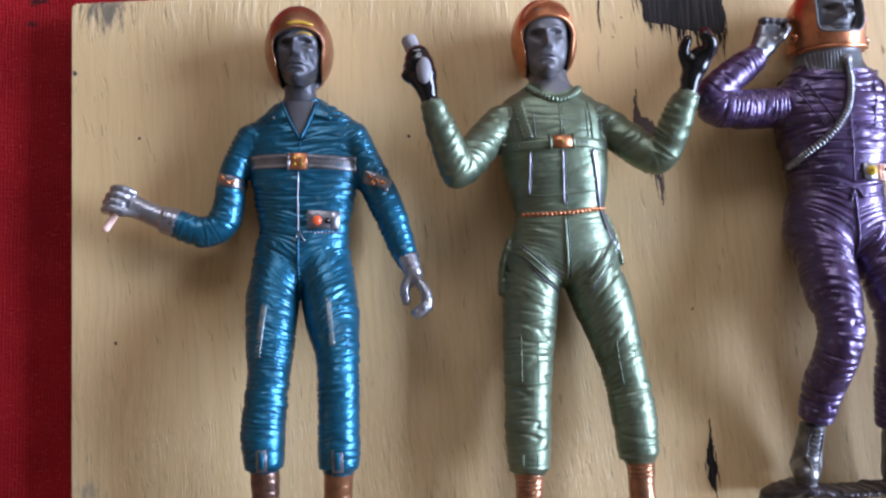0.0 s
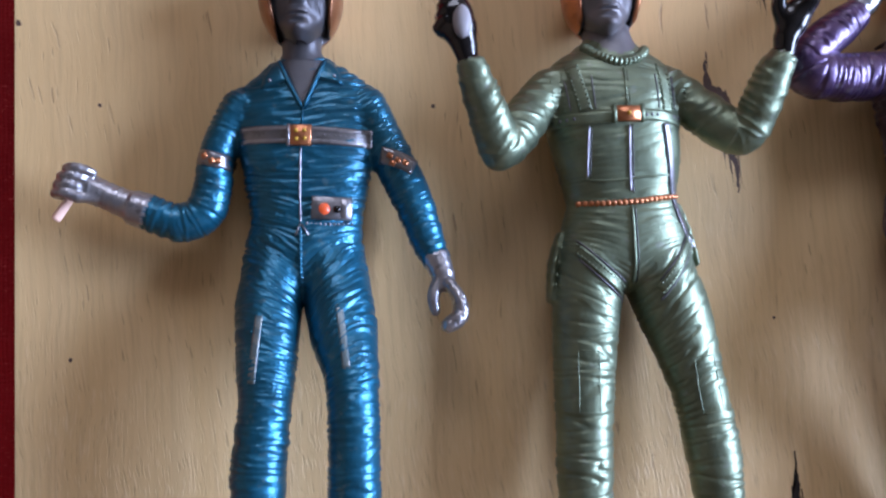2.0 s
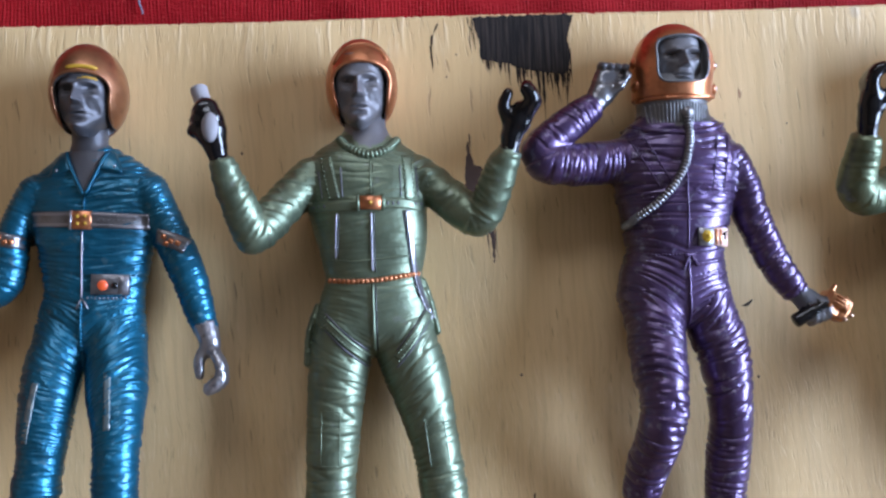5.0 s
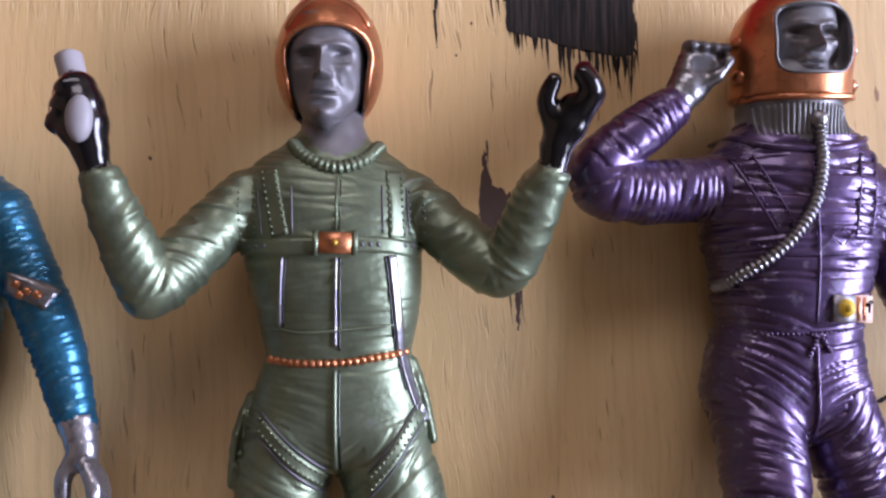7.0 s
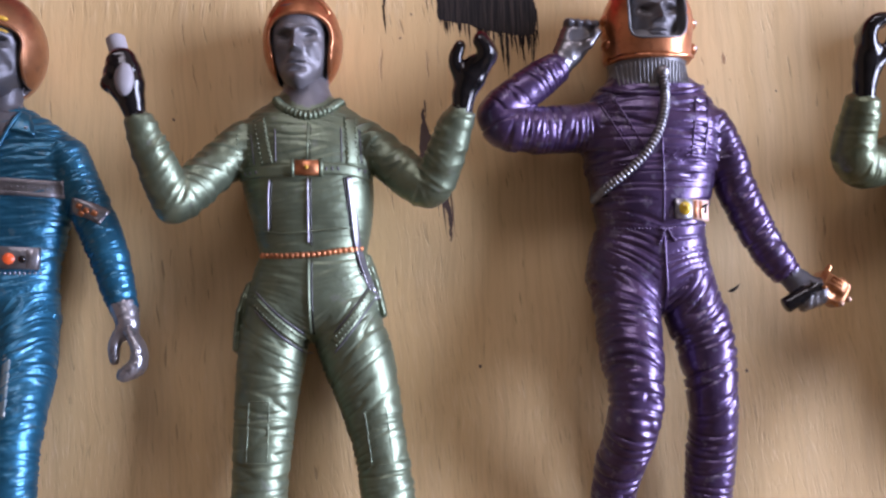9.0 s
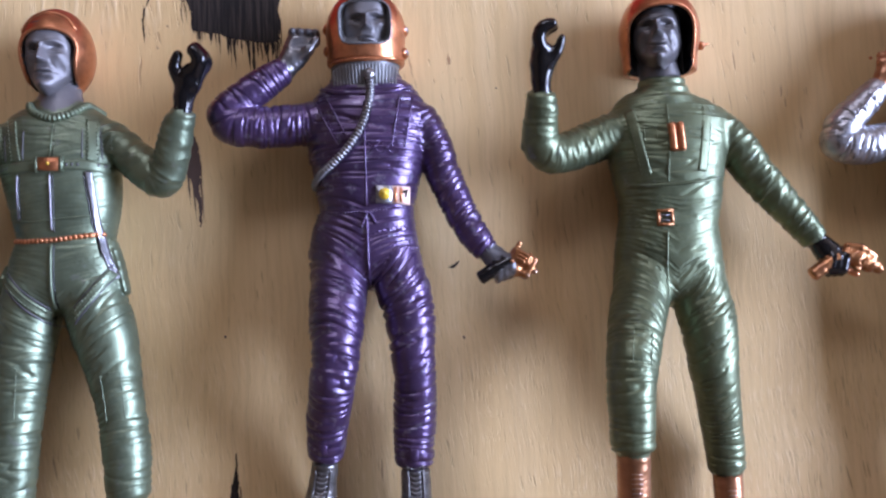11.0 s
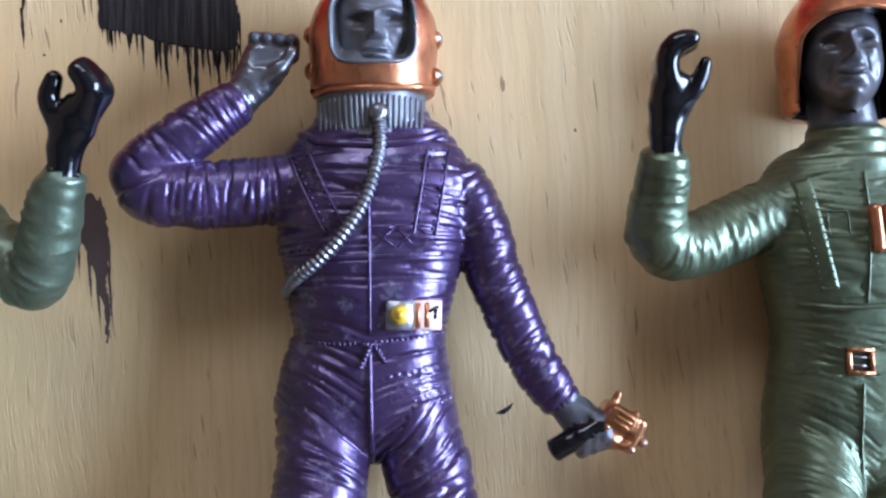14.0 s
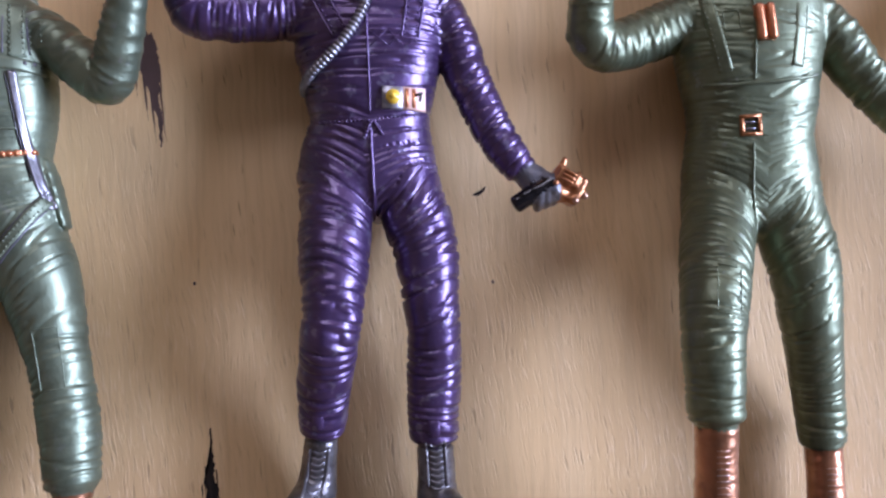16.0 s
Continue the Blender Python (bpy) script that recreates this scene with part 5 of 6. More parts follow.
    s.tube(PURPLE, [(215.6, -40.0), (215.4, -50.0), (215.2, -61), (215.0, -67.6)], 0.24, lift=0.04)
    s.tube(PURPLE, [(214.9, -70.5), (214.8, -79), (214.8, -88.5)], 0.36, lift=0.12)
    s.plate(SILVER, 219.6, -65.0, 4.2, 4.6, 0.9, -3), s.bead(YELLOW, 219.7, -64.9, 1.55, z=float(s.top(219.7, -64.9)) + 0.8, flat=0.75), s.bead(YELLOW, 219.7, -64.9, 0.7, z=float(s.top(219.7, -64.9)) + 1.8)
    s.plate(SALMON, 223.9, -65.1, 4.6, 4.6, 0.8, -3)
    for a in range(3):
        s.plate(COPPER, 222.5 + a * 1.4, -65.1, 0.7, 3.9, 0.4, -3, lift=0.6, z=float(s.top(222.5 + a * 1.4, -65.1)))
    s.plate(BLACK, 225.0, -64.2, 1.6, 0.5, 0.3, 25, lift=1.05), s.plate(BLACK, 225.2, -65.0, 0.5, 1.6, 0.3, -10, lift=1.05)
    s.beads(PURPLE, [(204.6, -68.6), (209, -69.0), (215, -69.0), (221, -68.6), (226.4, -68.0)], 0.8, 0.36)
    for pts in ([(215.2, -69.0), (213.4, -73.0)], [(215.4, -69.0), (217.2, -72.2)], [(213.8, -69.2), (216.6, -69.4)]):
        s.tube(PURPLE, pts, 0.4, lift=0.2, ribs=0.1, period=0.7)
    for x, y in ((201.2, -127.4), (223.8, -131.0)):
        s.plate(PURPLE, x, y, 2.2, 3.4, 0.4)
    for x in (200.6, 223.8):
        for i in range(8):
            lean = 0.25 * i * (x < 210)
            s.tube(PEWTER, [(x - 1.5 - lean, -134.0 - i * 1.25), (x - lean, -134.6 - i * 1.25), (x + 1.5 - lean, -134.0 - i * 1.25)], 0.28, lift=0.12)
        for off in (-1.9, 1.9):
            s.tube(BOOTGREY, [(x + off, -133.6), (x + off - (x < 210), -138.5), (x + off - 2 * (x < 210), -143.0)], 0.42, lift=0.05)
    for b in (0.1, 1.0, 1.9):
        s.tube(GOLD, [gun(-1.5, b), gun(0.1, b + 0.1), gun(1.3, b)], 0.32, lift=0.1)
    s.bead(PALECOPPER, *gun(4.6, -0.5), 0.8), s.bead(PALECOPPER, *gun(3.4, -2.4), 0.7), s.bead(GOLD, *gun(-1.9, -1.2), 0.6)
    return s.finish("spaceman_figurine", "plastic spaceman in purple suit, closed copper helmet and silver hose", "figurine")


def olive_spaceman():
    s = Sculpt((252, -168, -1), (351, -5, 37), CELL)
    face_hole = (294.8, -24.6, 7.9, 5.8, 7.6)
    helmet(s, COPPER, (296.1, -23.0, 11.4), (10.7, 12.0, 10.6), face_hole, BLACK)
    s.limb(COPPER, [(296.0, -23.5, 11.0, 10.5, 9.6), (295.8, -33.6, 10.2, 9.9, 8.6)], 1.0, cap=(1, 0.15))
    s.open_front(BLACK, face_hole[:2], *face_hole[2:], 10.4)
    s.face(DARKFACE, 295.0, -25.4, 12.0, 0.98, wide=0.98, yaw=-14, pitch=5, smile=0.8, relief=1.15)
    s.limb(DARKFACE, [(295.2, -30, 10.8, 5.0), (295.4, -38, 11.0, 5.6)], 0.6)
    for y, r in ((-37.4, 6.3), (-39.6, 6.9), (-42.2, 7.6)):
        s.limb(OLIVE, [(295.4, y + 0.7, 11.8, r, r), (295.4, y - 0.7, 11.6, r, r)], 0.7, cap=(0.2, 0.2))
    s.limb(OLIVE, [(296.8, -46.0, 10.2, 13.0, 8.2), (296.8, -48.8, 10.4, 16.0, 9.4), (295.7, -54, 10.6, 15.8, 10.4), (295.4, -60.4, 10.6, 14.8, 10.6), (295.4, -67.5, 10.4, 13.6, 10.0),
                   (294.6, -74.4, 10.2, 12.8, 9.6), (293.9, -82, 10.4, 13.8, 9.6), (293.6, -88, 10.4, 14.4, 9.2)], 1.6, p=2.3, cap=(0.4, 1), fold=dict(amp=0.42, period=1.8, wide=14.0, vee=0.8, puff=0.7))
    fold = dict(amp=0.30, period=2.2, wide=8.0)
    s.limb(OLIVE, [(282.0, -50.0, 11, 5.6, 6.2), (271.0, -54.2, 13.5, 5.3), (264.8, -55.8, 15.5, 5.1), (261.2, -54.4, 17, 4.9), (260.6, -50.4, 19, 4.6), (260.8, -45.8, 21.5, 4.1), (260.8, -41.8, 23.6, 3.6)], 1.0, cap=(1, 0.3), fold=fold)
    s.ball(OLIVE, (256.4, -53.8, 17.5), (1.0, 1.4, 1.2), 0.4)
    s.limb(BLACK, [(260.8, -41.0, 24.4, 2.4), (260.7, -38.4, 25.2, 2.6), (261.2, -34.8, 26.4, 3.3, 2.5), (261.2, -31.8, 27.2, 3.0, 2.4)], 0.5)
    for dz, dx, top in ((0.0, 0, 0), (1.5, -0.4, -0.3), (-1.6, 0.4, -0.2)):
        s.limb(BLACK, [(261.0, -32.0, 27.2 + 0.5 * dz, 1.7), (260.3 + 0.4 * dx, -28.8, 28.0 + dz, 1.7), (261.8 + dx, -26.3 + top, 28.8 + dz, 1.6), (263.9 + dx, -25.7 + top, 29.2 + dz, 1.3)], 0.5, step=1.2)
    s.limb(BLACK, [(262.6, -35.0, 27.0, 1.5), (264.8, -32.4, 28.0, 1.3), (266.1, -29.2, 28.8, 1.0)], 0.6, step=1.2)
    s.limb(OLIVE, [(309.0, -49.0, 10.0, 5.2, 5.8), (314.4, -55.0, 10.8, 5.3, 5.8), (318.2, -61.4, 11, 5.1, 5.2), (323.3, -68.7, 11.6, 4.7), (328.6, -75.8, 12.4, 4.1), (332.6, -81.4, 13, 3.5)], 1.0, cap=(1, 0.35), fold=dict(fold, amp=0.33))
    s.limb(BLACK, [(333.0, -82.2, 13.4, 2.6), (335.4, -85.6, 14.2, 3.5, 2.6), (337.2, -88.4, 14.6, 3.4, 2.6)], 0.6)
    for i in range(3):
        s.limb(BLACK, [(335.4 + i * 1.6, -86.4 - 0.2 * i, 16.4, 1.1), (334.6 + i * 1.6, -89.6 - 0.2 * i, 16.2, 1.15), (334.6 + i * 1.6, -91.0, 14.4, 1.0)], 0.35, step=1.0)
    s.limb(GOLD, [(330.0, -91.0, 15.4, 1.9), (333.6, -88.6, 15.8, 1.7), (336.4, -86.8, 16.2, 1.4)], 0.3, cap=(0.4, 0.6))
    s.limb(GOLD, [(339.4, -86.2, 15.2, 2.3), (342.6, -87.6, 15.4, 2.5), (345.0, -88.8, 15.4, 2.2), (347.2, -89.8, 15.4, 1.6)], 0.4, cap=(0.8, 0.5), fold=dict(amp=0.25, period=1.5, wide=3))
    s.limb(GOLD, [(339.6, -84.0, 16.0, 1.0), (342.8, -84.8, 16.6, 1.1), (346.4, -87.2, 16.4, 0.8)], 0.25)
    s.limb(COPPER, [(339.6, -90.4, 15.2, 0.9), (341.6, -91.6, 15.6, 0.8)], 0.4)
    s.ball(GOLD, (347.3, -90.4, 15.8), 1.4, 0.3)
    s.ball(GOLD, (341.4, -90.2, 16.4), 0.9, 0.2), s.ball(GOLD, (344.6, -90.6, 16.2), 0.8, 0.2)
    leg = dict(amp=0.36, period=2.2, wide=15.0, skew=-0.6, puff=0.85)
    s.limb(OLIVE, [(286.6, -89.0, 11.4, 7.2, 7.8), (283.4, -96.0, 17.2, 7.3), (280.2, -103.2, 23.4, 6.8), (278.0, -110.4, 27.2, 6.3), (276.8, -117.0, 28.4, 5.8), (276.4, -124.0, 28.6, 5.5), (276.2, -130.6, 28.4, 5.3)], 1.4, cap=(1, 0.3), fold=leg)
    s.limb(OLIVE, [(300.4, -90.0, 11.0, 7.2, 7.8), (301.4, -98.6, 13.4, 7.4), (301.6, -105.4, 15.2, 6.9), (301.8, -113.2, 15.4, 6.2), (302.8, -120.6, 13.4, 5.6), (304.0, -127.8, 10.8, 5.3), (305.2, -135.0, 8.6, 5.0), (305.6, -140.2, 7.6, 4.8)], 1.4, cap=(1, 0.3), fold=dict(leg, skew=1.0))
    boot(s, BRONZE, (276.2, -132.6, 28.0, 4.1), (276.0, -140.6, 26.6, 3.9), (275.6, -149.6, 25.4, 4.2), (275.0, -153.6, 31.0, 3.5))
    boot(s, BRONZE, (305.6, -141.8, 7.8, 3.9), (305.4, -148.8, 7.8, 3.7), (305.0, -156.8, 7.8, 4.1), (306.2, -159.8, 13.6, 3.5))
    base_plate(s, BASE, [(266.5, -157.4, 18, 1.6, 8.0), (276.5, -157.6, 17, 2.4, 14.0), (290.5, -160.4, 15, 1.9, 14.0), (304.5, -162.4, 14, 2.3, 13.0), (313.5, -162.6, 13, 1.5, 7.0)])
    s.heights()
    rim(s, COPPER, face_hole, 0.5, 0.45)
    # chest clip, buckle, harness and seams
    for dx in (-1.0, 1.0):
        s.tube(COPPER, [(295.3 + 1.1 * dx, -50.2), (295.3 + 1.1 * dx, -54), (295.3 + 1.1 * dx, -57.8)], 1.0, lift=0.6, sides=10)
        s.beads(COPPER, [(295.3 + 1.1 * dx, -50.8), (295.3 + 1.1 * dx, -57.4)], 1.3, 0.3) 
    s.plate(COPPER, 295.3, -54.0, 4.0, 7.2, 0.35)
    for x, y, w, h in ((289.3, -74.6, 0.7, 4.0), (292.7, -74.7, 0.7, 4.0), (291.0, -72.8, 4.0, 0.7), (291.0, -76.4, 4.0, 0.7)):
        s.plate(GOLD, x, y, w, h, 0.9, -2)
    s.plate(PEWTER, 291.0, -74.0, 3.0, 0.5, 0.6, -2), s.plate(PEWTER, 291.0, -75.3, 3.0, 0.5, 0.6, -2)
    for pts in ([(284.6, -45.4), (285.5, -54), (287.1, -63.4)], [(304.9, -45.6), (303.4, -54), (301.5, -63.2)]):
        s.band(OLIVE, pts, 2.7, 0.06)
    for a, b in (((284.6, -45.6), (287.1, -63.2)), ((304.9, -45.8), (301.5, -63.0))):
        for off in (-1.0, 1.0):
            s.beads(OLIVE, [(a[0] + off, a[1]), (b[0] + off, b[1])], 1.25, 0.2, 0.9, lift=0.08)
    patch(s, OLIVE, 288.9, -53.0, 3.0, 4.0, 0)
    s.tube(OLIVE, [(283.0, -65.4), (290, -66.2), (302, -65.6), (307.6, -64.4)], 0.4, lift=0.12)
    for y in (-72.4, -76.8):
        s.tube(OLIVE, [(282.6, y + 0.2), (288.4, y)], 0.28, lift=0.08), s.tube(OLIVE, [(293.6, y), (306.4, y + 0.4)], 0.28, lift=0.08)
    s.tube(OLIVE, [(294.0, -44.6), (293.4, -54), (292.4, -65.6)], 0.22, lift=0.03)
    s.tube(OLIVE, [(291.4, -78.0), (290.6, -88), (290.6, -97.0)], 0.24, lift=0.02)
    s.bead(COPPER, 306.6, -27.6, 1.2, z=13, flat=1.2), s.tube(COPPER, [(306.4, -27.6, 13), (308.6, -27.2, 13.5)], 0.6, drape=False)
    s.tube(COPPER, [(295.0, -10.6), (295.0, -16.4)], 0.45, lift=0.05)
    patch(s, OLIVE, 279.4, -107.0, 4.6, 9.0, -12)
    for x, y in ((276.0, -136.4), (305.4, -145.4)):
        for i in range(10):
            s.tube(PALECOPPER, [(x - 1.3, y - i * 1.15), (x + 1.3, y - 0.1 - i * 1.15)], 0.26, lift=0.1)
    return s.finish("spaceman_figurine", "plastic spaceman in deep green suit with copper helmet and gun", "figurine")


def silver_spaceman():
    s = Sculpt((332, -166, -1), (420, -4, 32), CELL)
    face_hole = (376.4, -26.0, 7.6, 6.0, 6.8)
    helmet(s, SHADED_COPPER, (376.0, -24.0, 11.4), (11.2, 12.0, 10.6), face_hole, BLACK)
    s.face(DARKFACE, 376.4, -28.0, 12.0, 1.0, wide=0.95)
    s.limb(BLACK, [(365.2, -27.0, 11, 1.6, 3.0), (365.6, -36.0, 10, 1.4, 2.6)], 0.5)
    s.limb(DARKFACE, [(376.4, -32, 12.5, 5.0), (376.4, -38, 12.0, 5.4)], 0.6)
    s.limb(SILVER, [(376.6, -42.0, 10.4, 12.5, 8.0), (376.6, -46.5, 10.4, 15.6, 9.4), (376.0, -53, 10.6, 15.4, 10.2), (375.6, -66, 10.4, 13.4, 9.8), (375.4, -74, 10.2, 12.6, 9.4), (375.0, -84, 10.4, 14.2, 9.2)], 1.6, p=2.3, fold=dict(amp=0.33, period=1.97, wide=12.0, vee=0.9))
    fold = dict(amp=0.46, period=1.6, wide=8.0, puff=0.8)
    s.limb(SILVER, [(366.0, -52.0, 11, 5.4, 6.0), (360.0, -54.6, 11.5, 5.0), (354.0, -56.2, 12, 5.0), (347.0, -56.8, 12.4, 5.1), (342.0, -55.4, 12.8, 4.9), (342.8, -51.6, 13, 4.5), (347.4, -47.4, 13, 4.2), (352.0, -43.6, 13, 3.7), (354.0, -41.6, 13, 3.4)], 1.0, cap=(1, 0.4), fold=fold)
    s.limb(BRONZE, [(354.4, -41.4, 13, 2.4), (356.0, -38.2, 13.2, 2.6, 2.3), (358.4, -35.0, 13, 3.8, 2.4)], 0.6)
    s.limb(BRONZE, [(355.4, -34.6, 13.6, 1.4), (358.6, -34.4, 14.6, 1.2), (362.0, -34.6, 14.4, 1.1)], 0.4)
    s.limb(BRONZE, [(356.0, -32.4, 12.6, 1.2), (360.0, -32.0, 13.4, 1.15), (363.8, -32.2, 13, 1.1)], 0.4)
    s.limb(BRONZE, [(357.6, -38.4, 13.6, 1.3), (361.0, -36.4, 14.4, 1.1), (363.2, -34.8, 14.4, 0.9)], 0.5)
    s.limb(SILVER, [(390.6, -46.0, 10.4, 5.2, 6.0), (395.6, -56.0, 10.8, 4.8), (400.0, -67.0, 11, 4.4), (404.6, -78.0, 12, 3.6)], 1.0, fold=fold)
    s.limb(COPPER, [(405.2, -79.4, 12, 2.8), (407.4, -84.0, 13, 3.2, 2.6)], 0.6)
    for sx in (-1, 1):
        x = 375.0 + sx * 7.6
        s.limb(SILVER, [(x, -86.0, 10.8, 7.0, 8.0), (x + sx * 1.0, -104.0, 12.6, 6.6), (x + sx * 1.6, -120.0, 13.4, 5.6), (x + sx * 1.6, -134.0, 13, 5.2)], 1.4, cap=(1, 0.3), fold=dict(amp=0.33, period=1.89, skew=1.0 * sx))
        boot(s, COPPER, (x + sx * 1.6, -136.0, 13, 4.1), (x + sx * 1.6, -144.0, 13, 3.9), (x + sx * 1.6, -152.0, 12.5, 4.2), (x + sx * 2.0, -155.0, 19.0, 3.6))
    base_plate(s, BASE, [(358, -158.4, 13, 1.6, 7.0), (366, -158.4, 13, 2.4, 12.0), (375, -158.6, 13, 1.9, 12.5), (385, -158.6, 13, 2.3, 11.5), (393, -158.6, 13, 1.5, 7.0)])
    s.heights()
    s.beads(COPPER, [(356.4, -31.2), (360, -30.8), (363.6, -31.2)], 1.8, 0.5)
    s.tube(SILVER, [(345.0, -49.8), (349.0, -45.6), (352.4, -42.2)], 0.3, lift=0.1)
    return s.finish("spaceman_figurine", "plastic spaceman in silver suit with copper gloves and helmet", "figurine")


blue_spaceman()
sage_spaceman()
purple_spaceman()
olive_spaceman()
silver_spaceman()

# ---- marks on the board, scraps on the cloth ----


def flat_mark(name, material, outline, label, category, height=0.00006, z=0.0, rough=0.0, seed=1):
    """A thin film of dried paint with a ragged outline, through x, y points in millimetres."""
    rng = random.Random(seed)
    c = curve_through([(*p, 0) for p in outline + outline[:1]], 0.6)[:-1]
    bm = bmesh.new()
    ring = [(x + rng.uniform(-rough, rough), y + rng.uniform(-rough, rough) * 2) for x, y, _ in c]
    top = [bm.verts.new((x * 0.001, y * 0.001, z + height)) for x, y in ring]
    low = [bm.verts.new((x * 0.001, y * 0.001, z - 0.00002)) for x, y in ring]
    bm.faces.new(top)
    for i in range(len(top)):
        bm.faces.new((top[i - 1], low[i - 1], low[i], top[i]))
    bmesh.ops.triangulate(bm, faces=[f for f in bm.faces if len(f.verts) > 4])
    bmesh.ops.recalc_face_normals(bm, faces=bm.faces)
    return tagged(mesh_object(name, bm, material), label, category)


def streak(bm, x, y, length, width, lean, rng):
    """A dry brush streak running along the grain."""
    n = max(4, int(length / 0.8))
    a, b = [], []
    for i in range(n + 1):
        t = i / n
        w = 1.35 * width * (0.35 + 0.65 * math.sin(math.pi * min(1, t * 1.1 + 0.12)) ** 0.7) * rng.uniform(0.6, 1.1) * (1 - 0.8 * t * t)
        length_ = length * 1.25
        cx, cy = x + lean * t + rng.uniform(-0.06, 0.06), y - length_ * t
        a.append(bm.verts.new(((cx - w / 2) * 0.001, cy * 0.001, 0.00005)))
        b.append(bm.verts.new(((cx + w / 2) * 0.001, cy * 0.001, 0.00005)))
    for i in range(n):
        bm.faces.new((a[i], a[i + 1], b[i + 1], b[i]))


rng = random.Random(5)
blot = flat_mark("paint_blot", BLOT, [(165.6, -0.6), (166.6, -4.0), (167.6, -8.0), (167.6, -12.0), (171.0, -13.2), (175.3, -13.9), (179.0, -15.4), (183.0, -16.0), (188.0, -17.0), (191.4, -16.6), (192.4, -12.0), (192.0, -7.0), (193.4, -2.0), (193.2, -0.6), (186, -0.5), (176, -0.5)],
                 "black brushed patch of paint on the plywood with streaked edge", "paint mark", rough=0.16)
bm = bmesh.new()
for x, y, length, width, lean in ((169.6, -12.6, 3.4, 0.5, 0.3), (172.6, -13.2, 2.6, 0.4, 0.2), (175.2, -13.6, 5.6, 0.5, 0.2), (177.4, -14.6, 5.4, 0.6, 0.4), (179.0, -15.0, 7.6, 0.6, 0.8), (181.2, -15.4, 3.6, 0.5, 0.2),
                                  (183.0, -15.8, 8.4, 0.8, 0.8), (184.6, -16.0, 10.8, 0.9, 0.0), (186.6, -16.4, 5.4, 0.5, 0.6), (187.8, -16.6, 7.0, 0.6, 1.4), (190.2, -16.6, 4.6, 0.8, -0.4), (191.4, -16.0, 9.4, 0.5, -0.6), (192.4, -10.0, 9.0, 0.35, 0.2),
                                  (164.4, -0.6, 2.6, 0.4, 0.4), (188.9, -17.0, 3.0, 0.4, -0.2), (180.2, -15.6, 2.4, 0.3, 0.1)):
    streak(bm, x, y, length, width, lean, rng)
for i in range(58):
    x = rng.uniform(167.4, 192.6)
    streak(bm, x, -11.4 - (x - 167.0) * 0.2 + rng.uniform(0, 1.2), rng.uniform(1.2, 4.0) + rng.random() ** 3 * 6.0 * (x > 174), rng.uniform(0.18, 0.5), rng.uniform(-0.3, 0.7), rng)
for i in range(14):
    streak(bm, rng.uniform(164.4, 167.4), rng.uniform(-0.8, -6.0), rng.uniform(1.5, 5.0), rng.uniform(0.15, 0.35), rng.uniform(0.0, 0.6), rng)
mesh_object("brush_streak", bm, BLOT, blot)

stain = flat_mark("paint_stain", STAIN, [(163.0, -34.8), (162.5, -38.0), (161.9, -42.0), (161.8, -47.6), (163.2, -49.4), (164.8, -51.6), (166.2, -55.0), (167.0, -58.4), (167.9, -61.4), (168.5, -68.0), (169.2, -62.4), (168.5, -58.6), (168.6, -55.0), (169.1, -51.6), (168.6, -47.0), (167.6, -43.4), (166.2, -42.4), (164.6, -41.6), (163.6, -38.4)],
          "dark brown pointed stain of old paint on the plywood", "paint mark", rough=0.28, seed=3)
bm = bmesh.new()
for x, y, length, width, lean in ((162.2, -46.0, 5.0, 0.5, 0.3), (163.6, -49.0, 6.5, 0.5, 0.4), (165.4, -52.4, 8.0, 0.6, 0.6), (166.8, -56.0, 9.0, 0.5, 0.8), (169.0, -50.0, 7.0, 0.4, 0.2), (168.9, -55.0, 9.0, 0.4, 0.6), (163.4, -33.0, 4.0, 0.4, 0.2), (167.4, -42.6, 3.0, 0.5, 0.6)):
    streak(bm, x, y, length, width, lean, rng)
mesh_object("brush_streak", bm, STAIN, stain)
smear = flat_mark("paint_smear", BLOT, [(176.3, -131.6), (175.9, -136.0), (175.3, -138.6), (174.2, -140.6), (174.7, -143.0), (174.4, -146.0), (175.5, -147.6), (175.9, -149.6), (176.5, -147.2), (177.0, -145.4), (177.3, -142.4), (176.6, -140.2), (176.7, -136.4)],
                  "small black vertical smear of paint on the plywood", "paint mark", rough=0.24, seed=4)
bm = bmesh.new()
for x, y, length, width, lean in ((176.2, -129.6, 6.0, 0.4, 0.0), (174.8, -137.6, 5.4, 0.35, -0.3), (177.0, -138.4, 5.2, 0.35, 0.4), (174.9, -144.4, 5.0, 0.4, 0.3), (176.2, -146.6, 5.4, 0.5, 0.3), (173.9, -141.4, 3.0, 0.3, 0.1), (177.4, -144.2, 4.0, 0.3, 0.2)):
    streak(bm, x, y, length, width, lean, rng)
mesh_object("brush_streak", bm, BLOT, smear)
flat_mark("paint_fleck", BLOT, [(235.6, -82.9), (236.8, -82.3), (237.6, -81.9), (238.9, -81.0), (238.3, -82.2), (237.2, -83.0)], "tiny dark blue curved fleck of paint on the plywood", "paint mark", rough=0.03, seed=5)
line = bmesh.new()
for x, y, length, width, lean in ((156.2, -2.2, 3.2, 0.5, -1.6), (154.6, -5.4, 3.4, 0.7, -0.4), (154.0, -8.4, 6.0, 0.55, 0.5), (154.3, -12.0, 3.0, 0.4, 0.1)):
    streak(line, x, y, length, width, lean, rng)
tagged(mesh_object("paint_scratch", line, BLOT), "thin broken black scratch of paint on the plywood", "paint mark")
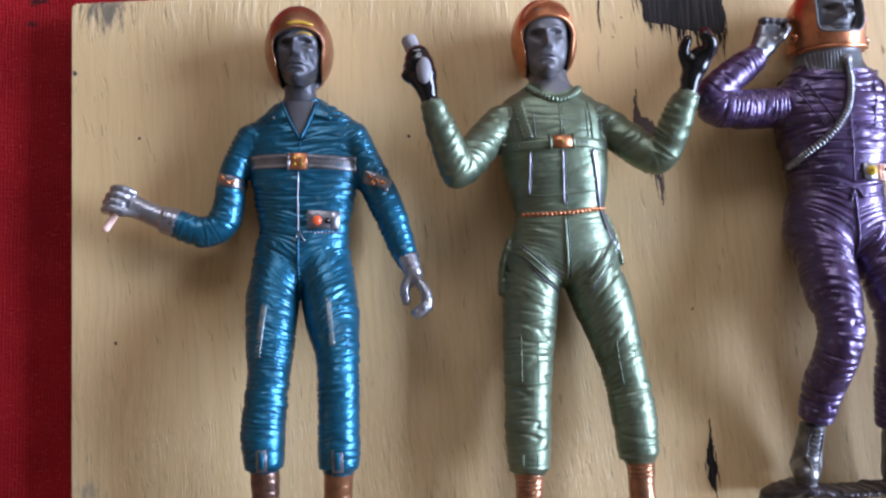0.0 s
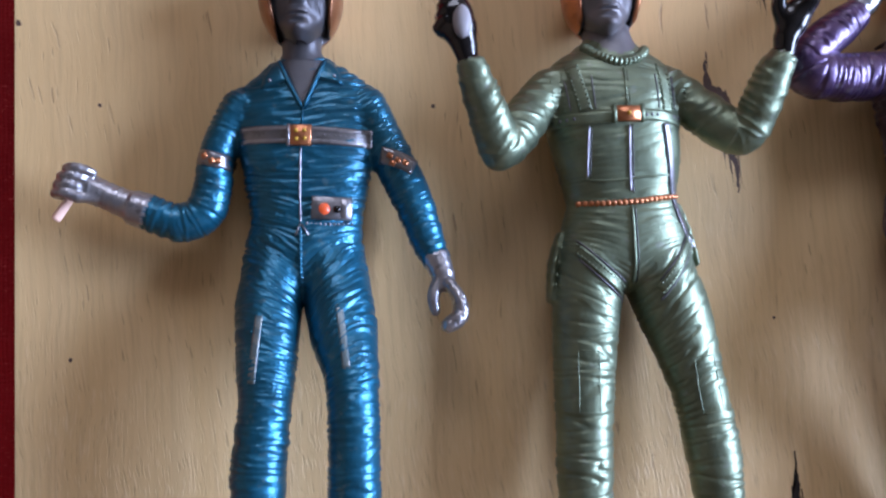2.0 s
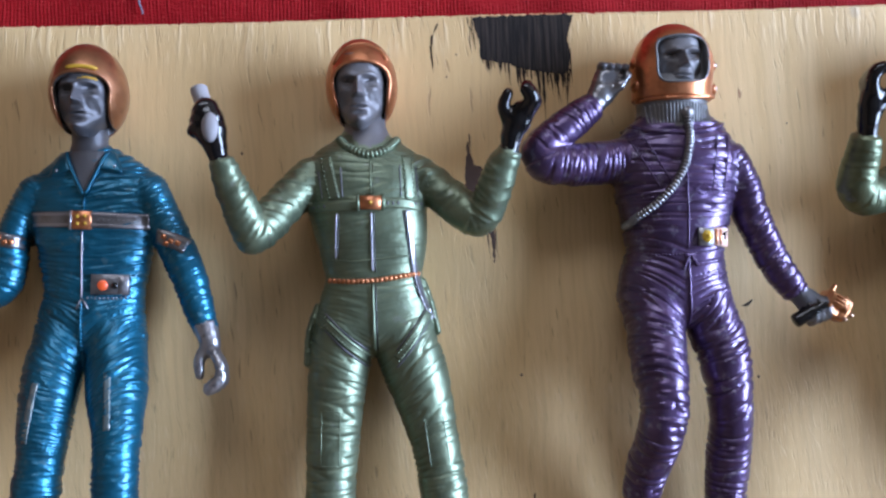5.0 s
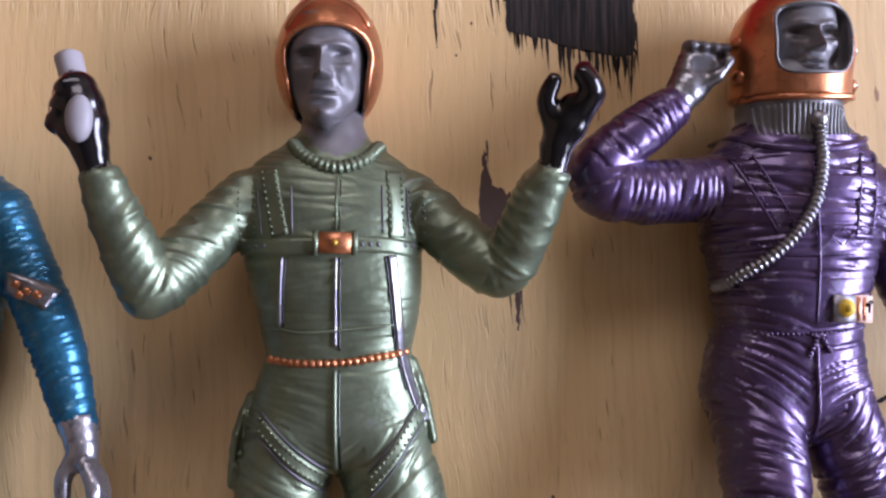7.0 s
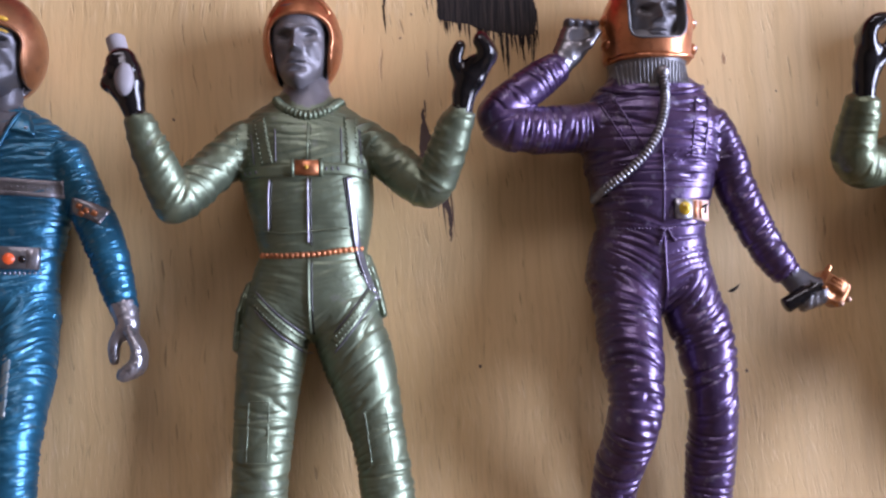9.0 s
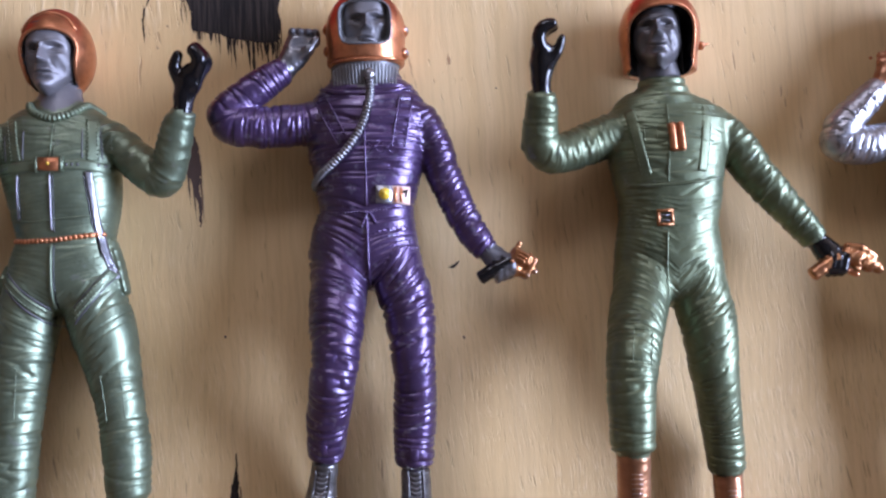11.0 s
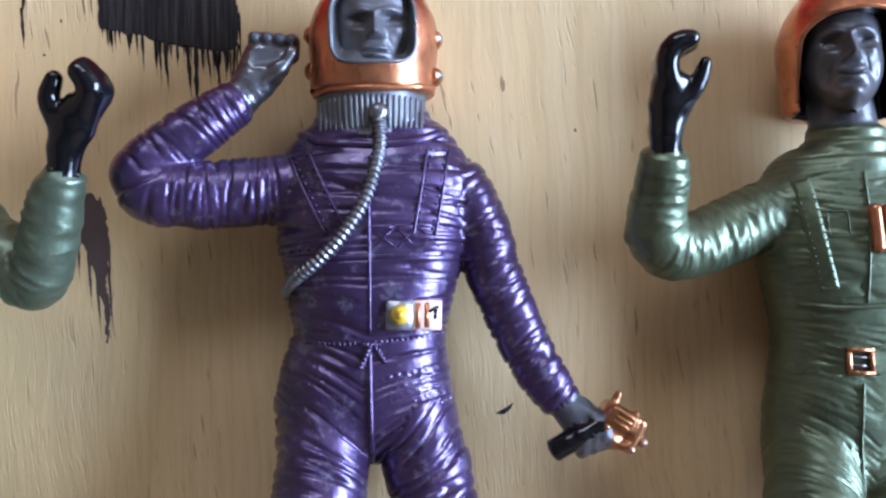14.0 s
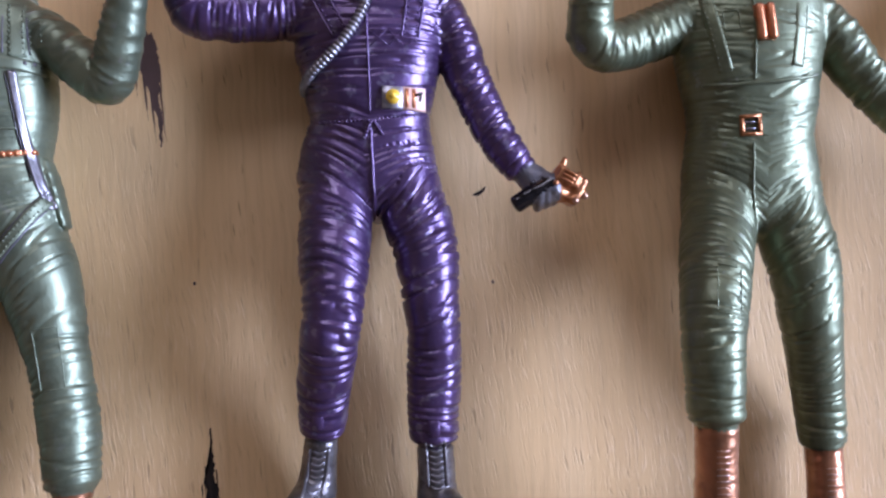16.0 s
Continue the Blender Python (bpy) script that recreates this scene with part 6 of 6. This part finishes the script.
for x, y, r in ((174.3, -98.5, 0.45), (239.0, -102.2, 0.42), (103.2, -149.4, 0.5), (12.0, -99.6, 0.5), (252.0, -33.0, 0.3), (96.0, -44.4, 0.55), (0.9, -21.4, 0.7), (158.0, -17.0, 0.3), (161.0, -11.0, 0.3), (102.4, -36.2, 0.4), (19.0, -41.6, 0.5)):
    flat_mark("paint_fleck", STAIN, [(x - r, y + 0.1), (x - 0.3 * r, y + 1.2 * r), (x + 0.7 * r, y + 0.5 * r), (x + 0.8 * r, y - 0.6 * r), (x - 0.2 * r, y - 1.1 * r)], "tiny dark fleck on the plywood", "paint mark", rough=0.05, seed=int(x * 10))
flat_mark("knot", KNOT, [(239.0, -22.6), (238.7, -24.2), (239.2, -25.8), (239.7, -24.4)], "small brown pin knot in the plywood", "knot", rough=0.05, seed=8)


def scrap(name, material, at, size, turn, label, category):
    """A tiny torn chip lying on the cloth."""
    bm = bmesh.new()
    pts = [(-0.5, -0.2), (-0.1, -0.5), (0.5, -0.15), (0.4, 0.4), (-0.3, 0.45)]
    top = [bm.verts.new((size[0] * a, size[1] * b, 0.0006 + 0.0002 * a)) for a, b in pts]
    low = [bm.verts.new((size[0] * a, size[1] * b, -0.0002)) for a, b in pts]
    bm.faces.new(top), bm.faces.new(tuple(reversed(low)))
    for i in range(5):
        bm.faces.new((top[i - 1], low[i - 1], low[i], top[i]))
    bmesh.ops.recalc_face_normals(bm, faces=bm.faces)
    ob = mesh_object(name, bm, material)
    ob.matrix_world = pose(at[0], at[1], -BOARD_T - 0.0006, 0, 0, turn)
    return tagged(ob, label, category)


TEAL = enamel("teal_chip_paint", (0.02, 0.42, 0.50), rough=0.5)
WHITE = enamel("white_chip_paint", (0.80, 0.80, 0.82), rough=0.5)
BLUEGREY = enamel("blue_grey_thread", (0.16, 0.19, 0.26), rough=0.6)
scrap("paint_chip", TEAL, (0.0017, 0.0189), (0.0024, 0.0013), -10, "tiny teal chip of paint on the red cloth", "chip")
scrap("paint_chip", WHITE, (0.0584, 0.0179), (0.0009, 0.0024), -25, "tiny white chip of paint on the red cloth", "chip")


def thread(points, r, label):
    curve = bpy.data.curves.new("thread", "CURVE")
    curve.dimensions, curve.bevel_depth, curve.bevel_resolution = "3D", r, 2
    sp = curve.splines.new("NURBS")
    sp.points.add(len(points) - 1)
    for q, (x, y) in zip(sp.points, points):
        q.co = (x * 0.001, y * 0.001, -BOARD_T + 0.0002, 1)
    sp.use_endpoint_u, sp.order_u = True, 3
    curve.materials.append(BLUEGREY)
    return tagged(new("thread", curve), label, "thread")


thread([(71.0, 15.6), (71.4, 13.4), (70.6, 12.4), (71.8, 11.0), (73.6, 10.4), (74.8, 11.2), (75.4, 13.0), (74.6, 14.6), (73.4, 14.0)], 0.00032, "curled blue-grey thread caught on the red cloth")
thread([(74.4, 10.8), (74.0, 8.8), (74.8, 7.0), (75.2, 5.4)], 0.00026, "short blue-grey thread end on the red cloth")
